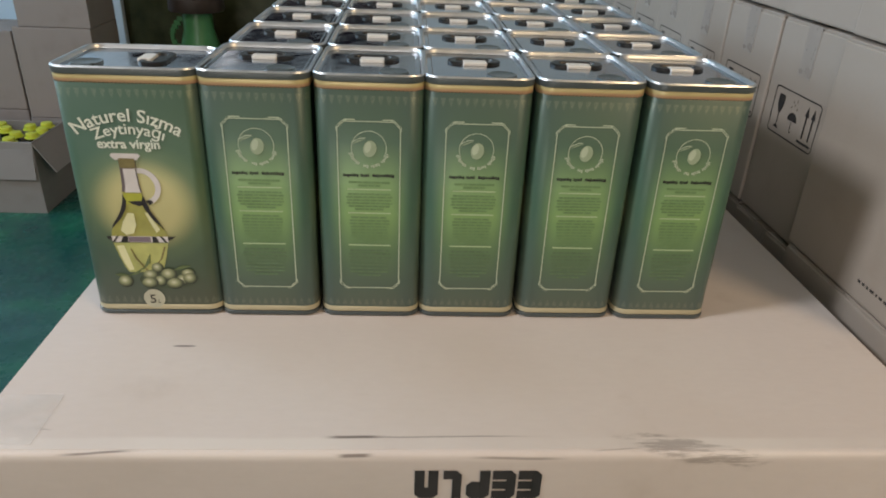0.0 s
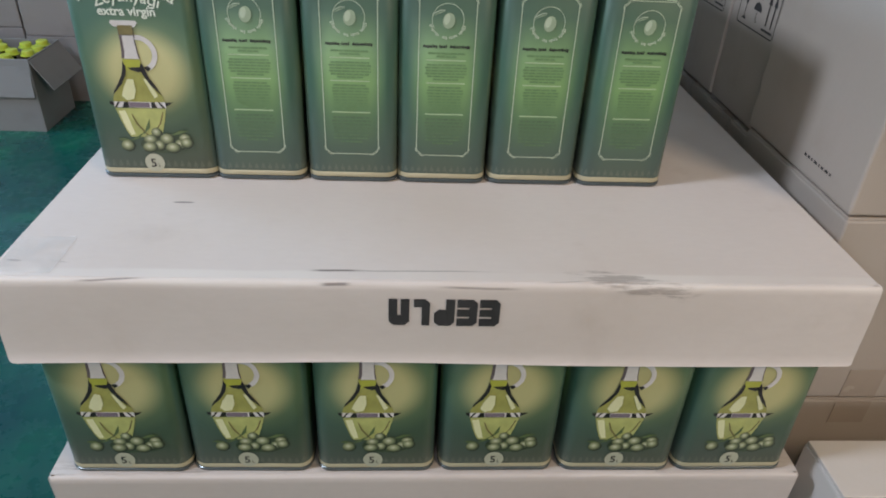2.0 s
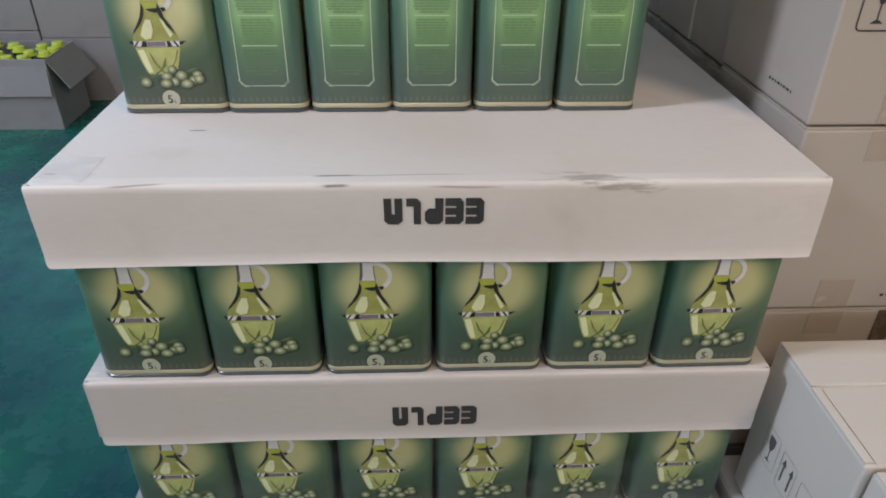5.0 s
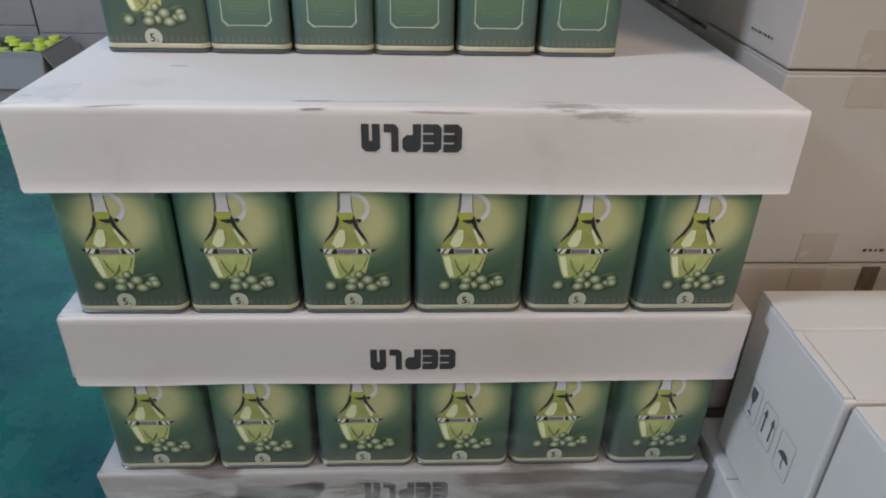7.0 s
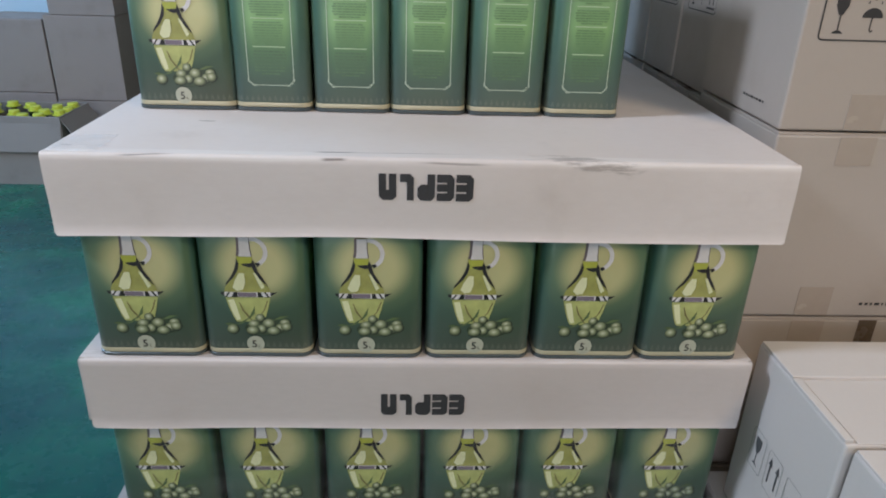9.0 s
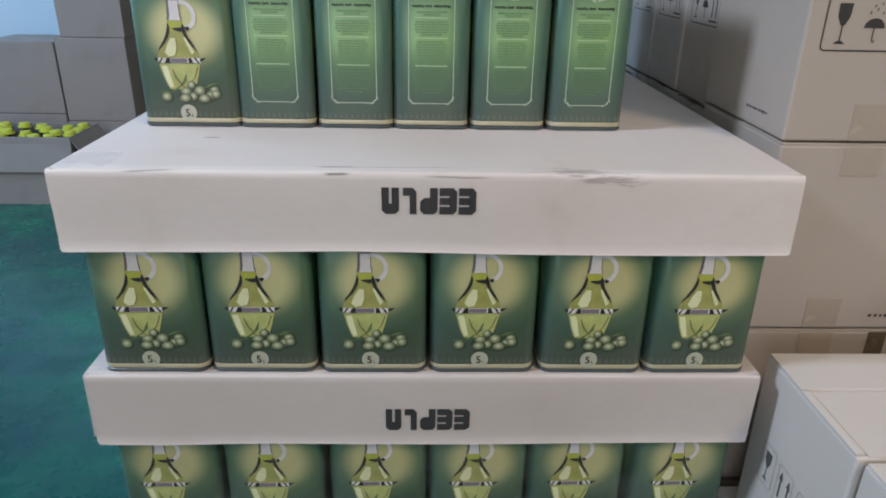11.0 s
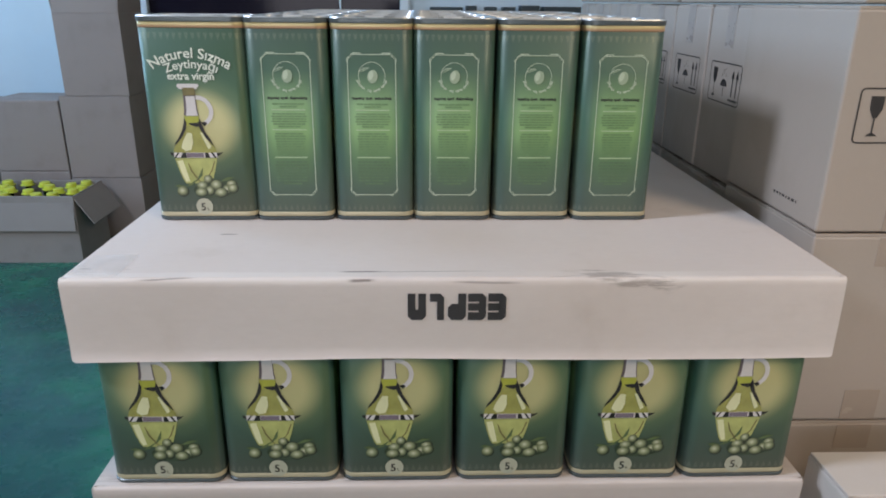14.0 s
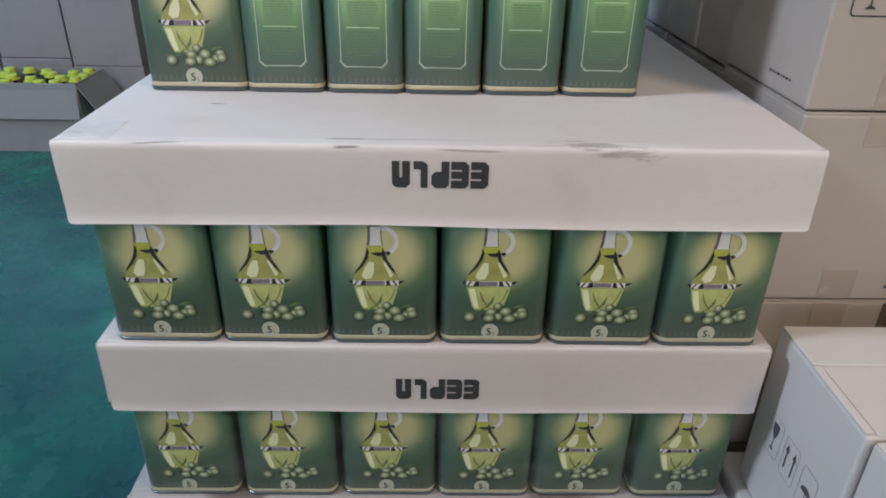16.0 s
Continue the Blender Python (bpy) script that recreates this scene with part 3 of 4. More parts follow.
        part("printed_surface", print_on([sym([(-9.5, 145), (-10, 152), (-9.5, 157.5)])], f2), M_LIMEOIL, body, "lime oil surface in the print")
        part("printed_neck", print_on([sym([(-11, 159.5), (-9.6, 167), (-9, 180), (-9, 196)])], f2), M_NECK, body, "grey glass neck in the print")
        part("printed_neck_shine", print_on([mm([(-7.5, 159), (9.5, 159), (8.2, 167), (7.6, 187), (-5.5, 187), (-6, 167)])], f3), M_GLASSINK, body, "white shine on the neck")
        part("printed_mouth", print_on([mm([(-13, 197), (-17, 201.5), (-15, 204.5), (13, 204.5), (15, 202), (11, 197)])], f2), M_GLASSINK, body, "white bottle mouth in the print")
        part("printed_cork", print_on([sym([(-8.5, 188), (-8.5, 194), (-8.5, 199)])], f4), M_CORK, body, "brown cork in the print")
        part("printed_handle", print_on(stroke([(0.0015 + 0.0185 * math.sin(a), 0.1655 + 0.0195 * math.cos(a)) for a in (-0.25 + 2.95 * i / 16 for i in range(17))], 0.0060), f2), M_GLASSINK, body, "white glass handle in the print")
        part("printed_shading", print_on([mm([(13.5, 149), (19, 150.5), (21.5, 147.5), (17.5, 143.5)])], f3), M_DARKINK, body, "dark joint of the printed handle")
        for p in ([(-8, 149), (-10, 139), (-17, 127), (-29, 114), (-27.5, 119), (-21.5, 127.5), (-15.5, 138), (-12, 149), (-11, 156)], [(11, 155), (14, 147), (17, 136), (23, 126), (29.5, 113), (25, 118), (17, 127), (11, 138), (8, 147)], [(-6, 148), (8, 149), (12, 145), (6, 142.5), (-2, 145)], [(-36, 101), (-31.5, 99), (-31.5, 104), (-36.5, 105)], [(31.5, 99), (36, 101), (41, 105), (31.5, 104)]):
            part("printed_shading", print_on([mm(p)], f3), M_DARKINK, body, "dark outline in the print")
        for p in ([(-13, 88), (-9, 75), (2, 60), (3.5, 60.5), (-7, 76), (-11.5, 88.5)], [(26, 92), (20, 76), (8, 61), (9.5, 60.5), (22, 76), (27.5, 91)]):
            part("printed_stem", print_on([mm(p)], f3), M_CORK, body, "dark stem in the print")
        for p in ([(-19.5, 112), (-15.5, 123), (-9, 134), (-2, 133.5), (-1.5, 119), (-5.5, 108.5), (-14, 106.5)], [(10, 135), (13.5, 134), (19, 124), (24.5, 113.5), (20, 109.5), (16, 119)], [(-28, 92), (-22.5, 70), (-18, 60), (-12.5, 61), (-16, 78), (-19.5, 93)]):
            part("printed_highlight", print_on([mm(p)], f4 if p[0][1] > 100 else f2), M_SHINE, body, "pale highlight on the printed oil")
        part("printed_ribbon", print_on([mm([(-31.5, 97), (-31.5, 104.5), (31.5, 104.5), (31.5, 97)])], f2), M_GLASSINK, body, "pale ribbon round the printed bottle")
        part("printed_ribbon_label", print_on([mm([(-13, 97.5), (-13, 104), (12, 104), (12, 97.5)])], f3), M_LILAC, body, "lilac label on the ribbon")
        for p in ([(-31.5, 97), (-26, 104.5), (-23.5, 104.5), (-28.5, 97)], [(-22, 97), (-18.5, 104.5), (-13.5, 104.5), (-13.5, 97)], [(14, 104.5), (14, 97), (21, 97), (18.5, 104.5)], [(22.5, 104.5), (27.5, 97), (30.5, 97), (25.5, 104.5)]):
            part("printed_ribbon_stripe", print_on([mm(p)], f3), M_DARKINK, body, "dark stripe on the ribbon")
        olives = [(-0.0333, 0.0451, 0.0078, 0.0070), (0.0057, 0.0637, 0.0062, 0.0060), (0.0402, 0.0565, 0.0072, 0.0052), (-0.0033, 0.0540, 0.0080, 0.0060), (0.0177, 0.0548, 0.0084, 0.0072), (0.0072, 0.0460, 0.0060, 0.0064), (0.0327, 0.0475, 0.0055, 0.0066), (0.0417, 0.0498, 0.0072, 0.0066), (-0.0054, 0.0436, 0.0086, 0.0064), (0.0237, 0.0430, 0.0090, 0.0064)]
        part("printed_olive_shade", print_on([ellipse(0.0165, 0.0485, 0.0340, 0.0130, 24, 0.05)], front_place(0.0010)), M_SHADEINK, body, "dark ground between the printed olives")
        for k, (x, z, a, b) in enumerate(olives):
            part("printed_olive", print_on([ellipse(x, z, a * 1.15, b * 1.16, 14, 0.2)], front_place(0.0012 + 0.00006 * k)), M_OLIVE, body)
        for p in ([(-30, 52), (-20, 58), (-8, 66), (-18, 55)], [(22, 60), (34, 67), (46, 67), (34, 62)], [(-12, 60), (-4, 76), (0, 83), (-2, 70)], [(-45, 54), (-38, 56), (-28, 53), (-38, 51)]):
            part("printed_leaf", print_on([[(x / 1000, z / 1000) for x, z in p]], f3), M_LEAFINK, body, "narrow olive leaf in the print")
        badge = part("printed_badge", print_on([ellipse(-0.004, 0.0215, 0.0125, 0.0128, 24)], f2), M_BADGE, body, "pale round badge")
        part("badge_number", lettering([("5", 0.0165, 0.0002, -0.0055, 0.0155, 0), ("L", 0.0065, 0.0001, 0.0015, 0.0155, 0)], f3), M_DARKINK, body, "dark volume number")
        part("lettering", lettering([("Naturel Sızma", 0.0200, 0.0003, -0.003, 0.2405, 0.098), ("Zeytinyağı", 0.0172, 0.00025, -0.002, 0.2265, 0.098), ("extra virgin", 0.0145, 0.0004, -0.004, 0.2105, 0)], f2), M_WHITEINK, body, "white product lettering")
    if panel:
        s1, s2 = side_place(0.0005), side_place(0.0008)
        hw, z0, z1, k = 0.0345, 0.040, 0.247, 0.0075
        outline = [(-hw + k, z0), (hw - k, z0), (hw, z0 + k), (hw, z1 - k), (hw - k, z1), (-hw + k, z1), (-hw, z1 - k), (-hw, z0 + k), (-hw + k, z0)]
        curls = stroke([(-hw + k, z1 + 0.002), (-hw + 2.6 * k, z1 + 0.002)], 0.0012) + stroke([(hw - k, z1 + 0.002), (hw - 2.6 * k, z1 + 0.002)], 0.0012)
        for qx in (-1, 1):
            for qz, up in ((z0, 1), (z1, -1)):
                curls += stroke([(qx * (hw + 0.0012), qz + up * (k + 0.003)), (qx * (hw + 0.0012), qz + up * (k - 0.001)), (qx * (hw - k + 0.001), qz - up * 0.0012), (qx * (hw - k - 0.003), qz - up * 0.0012)], 0.0007)
        part("printed_frame", print_on(stroke(outline, 0.0011) + curls, s1), M_LIMEINK, body, "thin pale lime frame line")
        ez = 0.2172
        ring = stroke([(0.0192 * math.cos(a), ez + 0.0192 * math.sin(a)) for a in (radians(-30 + 240 * i / 24) for i in range(25))], 0.0008)
        ring += stroke([(-0.019, ez + 0.006), (-0.010, ez + 0.011), (-0.004, ez + 0.011)], 0.0010)
        part("printed_emblem", print_on(ring, s1), M_LIMEINK, body, "thin round emblem line")
        arcs = []
        for i in range(26):
            if i not in (8, 9, 13, 19):
                a, b = radians(196 + 148 * i / 26), radians(196 + 148 * (i + 0.66) / 26)
                hi = 0.0228 + 0.0010 * (i % 3 == 0)
                arcs.append([(0.0200 * math.cos(a), ez + 0.0200 * math.sin(a)), (0.0200 * math.cos(b), ez + 0.0200 * math.sin(b)), (hi * math.cos(b), ez + hi * math.sin(b)), (hi * math.cos(a), ez + hi * math.sin(a))])
        part("printed_arc", print_on(arcs, s1), M_LIMEINK, body, "pale small bars on an arc")
        part("printed_olive", print_on([ellipse(0.001, ez - 0.001, 0.0074, 0.0096, 18, -0.2)], s2), M_PALEINK, body, "pale printed olive")
        part("printed_olive_shine", print_on([ellipse(-0.0012, ez + 0.0008, 0.0036, 0.0066, 14, -0.25)], side_place(0.0010)), M_LIMEINK, body, "highlight on the printed olive")
        part("printed_branch", print_on([[(-0.019, ez + 0.0035), (-0.011, ez + 0.0088), (-0.0035, ez + 0.0102), (-0.011, ez + 0.0072)]], s2), M_PALEINK, body, "pale leaf beside the printed olive")
        rnd = random.Random(5)
        for a, b in ((-0.029, -0.0120), (-0.0095, 0.0010), (0.0038, 0.029)):
            u, bars = a, []
            while u < b - 0.0008:
                l = min(rnd.uniform(0.0011, 0.0021), b - u)
                t0 = 0.1834 - (0.0008 if rnd.random() < 0.2 else 0)
                bars.append([(u, t0), (u + l, t0), (u + l, 0.1862 + (0.0013 if u == a or rnd.random() < 0.25 else 0)), (u, 0.1862)])
                u += l + 0.0005
            part("printed_heading", print_on(bars, s1), M_DARKINK, body, "black heading of small bars")
        for za, zb, n, wide in ((0.1715, 0.1795, 2, 0.0245), (0.1425, 0.1650, 6, 0.0262), (0.1010, 0.1360, 9, 0.0238), (0.056, 0.094, 8, 0.0250)):
            bars = []
            step = (zb - za) / n
            for i in range(n):
                zz = za + step * i
                end = wide * (0.62 if i == 0 else 1.0) - 0.003 * rnd.random()
                u = -end
                while u < end - 0.001:
                    l = min(rnd.uniform(0.004, 0.011), end - u)
                    bars.append([(u, zz), (u + l, zz), (u + l, zz + step * 0.56), (u, zz + step * 0.56)])
                    u += l + 0.0009
            part("printed_text_block", print_on(bars, s1), M_LOWINK if zb < 0.105 else M_FAINTINK, body, "block of faint small text bars")
        for z, ink in ((0.1672, M_RULEINK), (0.1380, M_RULEINK), (0.0968, M_RULEINK)):
            part("printed_rule", print_on([[(-0.0245, z), (0.0245, z), (0.0245, z + 0.0016), (-0.0245, z + 0.0016)]], s1), ink, body, "pale lime rule between text blocks")
    return t


STACK_Z = (0.1445, 0.4445, 0.7505)          # tops of the trays on which a layer of tins stands
TOP_Z = 1.0535
tin_front = make_tin(True, False, "green five litre olive oil tin with bottle print")
tin_both = make_tin(True, True, "green five litre olive oil tin showing its bottle print")
tin_panel = make_tin(False, True, "green five litre olive oil tin showing its text panel")
tin_plain = make_tin(False, False, "green five litre olive oil tin with shiny lid")
rnd = random.Random(3)
jit = lambda a: rnd.uniform(-a, a)
# the open top layer: one tin turned to its wide side, the rest show the narrow one
tin_both.matrix_world = pose(-0.303, 0.752 + D / 2, TOP_Z, 0, 0, 0.6)
used = set()
for row in range(5):
    for col in range(5):
        src = tin_panel if row == 0 else tin_plain
        m = pose(-0.1685 + 0.1210 * col + (-0.0015, 0, -0.0015, 0, 0.0015)[col] + jit(0.0005), 0.752 + W / 2 + 0.1545 * row + jit(0.0012), TOP_Z, 0, 0, 90 + jit(0.4))
        if src in used:
            copy_thing(src, m)
        else:
            src.matrix_world = m
            used.add(src)
# full layers below, wide sides to the front; only the outer rows carry the tray above
LAYER_X = ((-0.328, -0.169, -0.008, 0.149, 0.304, 0.467),
           (-0.328, -0.169, -0.008, 0.149, 0.304, 0.467),
           (-0.3215, -0.1675, -0.0095, 0.1465, 0.3065, 0.4605))
for layer, z in enumerate(STACK_Z):
    for row in range(9):
        for col, x in enumerate(LAYER_X[layer]):
            if row and col not in (0, 5) and row != 8:
                continue
            src = tin_front if row == 0 else tin_plain
            m = pose(x + jit(0.0012), 0.518 + D / 2 + 0.1215 * row + (jit(0.002) if row else jit(0.001)), z + 0.0005, 0, 0, jit(0.5))
            if src in used:
                copy_thing(src, m)
            else:
                src.matrix_world = m
                used.add(src)


# ---- trays ----
def bulge(x, f, seed):
    """How far a tray side stands out at the length x and the share f of its height."""
    prof = ((0.0, -0.0045), (0.010, -0.0020), (0.035, -0.0004), (0.10, 0.0), (0.35, 0.0006), (0.6, 0.001), (0.85, 0.0015), (0.96, 0.0022), (1.0, 0.0042))
    off = 0.0
    for (a, p), (b, q) in zip(prof, prof[1:]):
        if a <= f <= b:
            off = p + (q - p) * (f - a) / (b - a)
    return off + noise.noise(Vector((x * 5, f * 2.0, seed))) * 0.0018 * min(1, f * 4) + noise.noise(Vector((x * 1.6, 3.1, seed))) * 0.0020 * min(1, f * 3)


def skirt(p0, p1, drop, out, seed, cut0, cut1, taper=0.0, lean=0.0, t=0.004):
    """A hanging tray side from p0 to p1 (plan), z from 0 down; out: outward direction; cut: rounding of its lower corners."""
    bm = bmesh.new()
    nx, nz = 48, 9
    a, b, o = Vector((*p0, 0)), Vector((*p1, 0)), Vector((*out, 0))
    prof = (0.0, 0.010, 0.035, 0.10, 0.35, 0.6, 0.85, 0.96, 1.0)
    L = (b - a).length
    grid = {}
    for side in (0, 1):
        for i in range(nx + 1):
            s = 0.5 - 0.5 * math.cos(math.pi * i / nx)
            c = 0.0
            for e, cut in ((s * L, cut0), ((1 - s) * L, cut1)):
                if cut and e < cut:
                    c = max(c, (cut - math.sqrt(max(0, cut * cut - (cut - e) ** 2))) / drop)
            for j in range(nz):
                f = prof[j]
                ff = f * (1 - c)
                w = bulge(s * L, ff, seed) if f else -0.0045
                sag = noise.noise(Vector((s * L * 4, 0.0, seed + 9))) * 0.0032
                p = a + (b - a) * (s + (0.5 - s) * 2 * taper * f / L) + o * (w - side * t - lean * f) + Vector((0, 0, -0.0004 - ff * (drop + sag)))
                grid[side, i, j] = bm.verts.new(p)
    for i in range(nx):
        for j in range(nz - 1):
            bm.faces.new((grid[0, i, j], grid[0, i + 1, j], grid[0, i + 1, j + 1], grid[0, i, j + 1]))
            bm.faces.new((grid[1, i, j], grid[1, i, j + 1], grid[1, i + 1, j + 1], grid[1, i + 1, j]))
        for j in (0, nz - 1):
            bm.faces.new((grid[0, i, j], grid[1, i, j], grid[1, i + 1, j], grid[0, i + 1, j]))
    for i in (0, nx):
        for j in range(nz - 1):
            bm.faces.new((grid[0, i, j], grid[0, i, j + 1], grid[1, i, j + 1], grid[1, i, j]))
    return bm


def sheet(x0, x1, y0, y1, z, t, seed, amp=0.0015, n=40):
    bm = bmesh.new()
    v = {}
    for k in (0, 1):
        for i in range(n + 1):
            for j in range(n + 1):
                x, y = x0 + (x1 - x0) * i / n, y0 + (y1 - y0) * j / n
                e = min(i, n - i, j, n - j)
                w = noise.noise(Vector((x * 4, y * 4, seed))) * amp * min(1, e / 3)
                v[k, i, j] = bm.verts.new((x, y, z + w - k * t))
    for i in range(n):
        for j in range(n):
            bm.faces.new((v[0, i, j], v[0, i + 1, j], v[0, i + 1, j + 1], v[0, i, j + 1]))
            bm.faces.new((v[1, i, j], v[1, i, j + 1], v[1, i + 1, j + 1], v[1, i + 1, j]))
    for i in range(n):
        for j, fl in ((0, 0), (n, 1)):
            bm.faces.new((v[0, i, j], v[1, i, j], v[1, i + 1, j], v[0, i + 1, j]))
            bm.faces.new((v[0, j, i], v[0, j, i + 1], v[1, j, i + 1], v[1, j, i]))
    return bm


def mark_shapes(x0, x1, z0, z1):
    """The printed mark: five plain blocks with slots."""
    w, h = (x1 - x0) / 5, z1 - z0
    k = w * 0.2
    out = []
    for i in range(5):
        a, b = x0 + w * (i + 0.04), x0 + w * (i + 0.95)
        m, q = (a + b) / 2, w * 0.07
        if i == 0:
            out.append([(a, z0 + k), (a + k, z0), (b - k, z0), (b, z0 + k), (b, z1), (m + q, z1), (m + q, z0 + 0.4 * h), (m - q, z0 + 0.4 * h), (m - q, z1), (a, z1)])
        elif i == 1:
            out.append([(m, z0), (b - 0.1 * w, z0), (b - 0.1 * w, z1 - k), (b - 0.1 * w - k, z1), (a + 0.1 * w, z1), (a + 0.1 * w, z1 - 0.3 * h), (m, z1 - 0.3 * h)])
        elif i == 2:
            out.append([(a, z0 + k), (a + k, z0), (b - k, z0), (b, z0 + k), (b, z1), (b - 0.4 * w, z1), (b - 0.4 * w, z0 + 0.62 * h), (a + k, z0 + 0.62 * h), (a, z0 + 0.62 * h - k)])
        else:
            e = 0.08 * w
            out.append([(a, z0), (b - k, z0), (b, z0 + k), (b, z1 - k), (b - k, z1), (a, z1), (a, z0 + 0.70 * h), (m + e, z0 + 0.70 * h), (m + e, z0 + 0.64 * h), (a, z0 + 0.64 * h), (a, z0 + 0.36 * h), (m + e, z0 + 0.36 * h), (m + e, z0 + 0.30 * h), (a, z0 + 0.30 * h)])
    return out


def make_tray(z, y0, x0, x1, drop, seed, label, mark, material, cut=0.007, taper=0.013, gap=0.0045):
    y1 = 1.665
    t = thing("cardboard_tray", label, "tray", "cardboard trays", pose(0, 0, z))
    part("top_panel", sheet(x0 + 0.0065, x1 - 0.0065, y0 + 0.0065, y1 - 0.0065, 0.0, 0.0055 if 0.7 < z < 0.8 else 0.002, seed, 0.0008), material, t, "", True)
    front = part("front_side", skirt((x0 + gap, y0), (x1 - gap, y0), drop, (0, -1), seed, cut, cut * 0.8, taper), material, t, "", True)
    part("left_side", skirt((x0 + 0.004, y1), (x0 + 0.004, y0 + 0.004), drop - 0.004, (-1, 0), seed + 1, 0.0, 0.005, 0.001, taper), material, t, "", True)
    part("right_side", skirt((x1 - 0.004, y0 + 0.004), (x1 - 0.004, y1), drop - 0.004, (1, 0), seed + 2, 0.005, 0.0, 0.001, taper), material, t, "", True)
    part("back_side", skirt((x1 - 0.0045, y1), (x0 + 0.0045, y1), drop, (0, 1), seed + 3, 0.02, 0.02), material, t, "", True)
    for p in mark_shapes(mark[0], mark[1], mark[2] - z, mark[3] - z) if mark else ():
        part("printed_block", print_on(strips(p), lambda u, v: (u, y0 - bulge(u - x0 - 0.0045, -v / drop, seed) - 0.0007, v)), M_INK, front, "dark printed block")
    return t


top_tray = make_tray(1.0525, 0.512, -0.421, 0.562, 0.110, 11.3, "white cardboard tray lid with scuffed front edge", (0.005, 0.130, 0.997, 1.033), M_TRAY, 0.006, 0.001)
make_tray(0.7505, 0.507, -0.428, 0.562, 0.116, 27.7, "white cardboard tray lid between two tin layers", (0.006, 0.132, 0.658, 0.695), M_TRAYDIM, 0.006, 0.001, 0.0085)
make_tray(0.4445, 0.508, -0.440, 0.562, 0.104, 41.2, "torn white cardboard tray lid under stretch film", (-0.012, 0.128, 0.3795, 0.4185), M_TORN, 0.004, 0.010)
make_tray(0.1445, 0.512, -0.430, 0.570, 0.006, 55.2, "white cardboard sheet on the pallet", None, M_WHITECARD)


bm = sheet(-0.411, -0.350, 0.524, 0.596, 0.0012, 0.0004, 3.9, 0.0030, 16)
part("corner_tape", bm, M_CORNER, top_tray, "wrinkled clear tape at the corner", True)


# ---- pallets ----
def make_pallet(x0, x1, y0, y1, h, label):
    t = thing("pallet", label, "pallet", "wooden pallets", pose(x0, y0, 0))
    w, d = x1 - x0, y1 - y0
    for i in range(3):
        y = (d - 0.1) * i / 2
        part("bottom_board", box(0, w, y, y + 0.1, 0, 0.02, 0.002), M_WOOD, t)
        for k in range(3):
            x = (w - 0.12) * k / 2
            part("block", box(x, x + 0.12, y, y + 0.1, 0.02, h - 0.02, 0.003), M_WOOD, t)
    for i in range(7):
        x = (w - 0.1) * i / 6
        part("top_board", box(x, x + 0.1, 0, d, h - 0.02, h, 0.002), M_WOOD, t)
    return t


make_pallet(-0.42, 0.56, 0.53, 1.66, 0.1383, "wooden pallet under the stack of oil tins")
make_pallet(0.61, 1.00, 0.67, 2.35, 0.114, "wooden pallet under the stacked white cartons")


# ---- cartons ----
def face_place(face, w, d, off):
    """Ink on a carton's face: front (-y) or left (-x); u to the right, v up from the base."""
    if face == "front":
        return lambda u, v: (u, -off, v)
    return lambda u, v: (-off, d - u, v)


def pictograms(u0, v0, w, h, framed=True):
    """Care symbols: a frame with glass, umbrella and two arrows."""
    frame_polys = []
    if framed:
        pts = [(u0 + w / 2 + x, v0 + h / 2 + y) for x, y in rrect(w, h, 0.006, 3)]
        frame_polys = stroke(pts + [pts[0]], 0.0022)
    s = h
    gx = u0 + 0.17 * w
    gl = [[(gx - 0.13 * s, v0 + 0.86 * h), (gx + 0.13 * s, v0 + 0.86 * h), (gx + 0.12 * s, v0 + 0.62 * h), (gx + 0.04 * s, v0 + 0.46 * h), (gx - 0.04 * s, v0 + 0.46 * h), (gx - 0.12 * s, v0 + 0.62 * h)], [(gx - 0.014 * s, v0 + 0.16 * h), (gx + 0.014 * s, v0 + 0.16 * h), (gx + 0.014 * s, v0 + 0.47 * h), (gx - 0.014 * s, v0 + 0.47 * h)], [(gx - 0.12 * s, v0 + 0.12 * h), (gx + 0.12 * s, v0 + 0.12 * h), (gx + 0.04 * s, v0 + 0.18 * h), (gx - 0.04 * s, v0 + 0.18 * h)]]
    ux = u0 + 0.48 * w
    um = [[(ux + 0.20 * s * math.cos(a), v0 + 0.42 * h + 0.18 * s * math.sin(a)) for a in (math.pi * i / 10 for i in range(11))]] + stroke([(ux, v0 + 0.42 * h), (ux, v0 + 0.20 * h), (ux + 0.03 * s, v0 + 0.16 * h), (ux + 0.06 * s, v0 + 0.20 * h)], 0.0018)
    for dx, dz in ((-0.12, 0.72), (0.0, 0.78), (0.12, 0.72), (-0.06, 0.84), (0.07, 0.88)):
        um += stroke([(ux + dx * s, v0 + dz * h), (ux + (dx - 0.01) * s, v0 + (dz - 0.05) * h)], 0.0018)
    ar = []
    for k in (0.76, 0.89):
        ax = u0 + k * w
        ar += [[(ax - 0.085 * s, v0 + 0.66 * h), (ax + 0.085 * s, v0 + 0.66 * h), (ax, v0 + 0.88 * h)], [(ax - 0.028 * s, v0 + 0.20 * h), (ax + 0.028 * s, v0 + 0.20 * h), (ax + 0.028 * s, v0 + 0.66 * h), (ax - 0.028 * s, v0 + 0.66 * h)]]
    ar.append([(u0 + 0.68 * w, v0 + 0.09 * h), (u0 + 0.96 * w, v0 + 0.09 * h), (u0 + 0.96 * w, v0 + 0.14 * h), (u0 + 0.68 * w, v0 + 0.14 * h)])
    return frame_polys, gl, um, ar


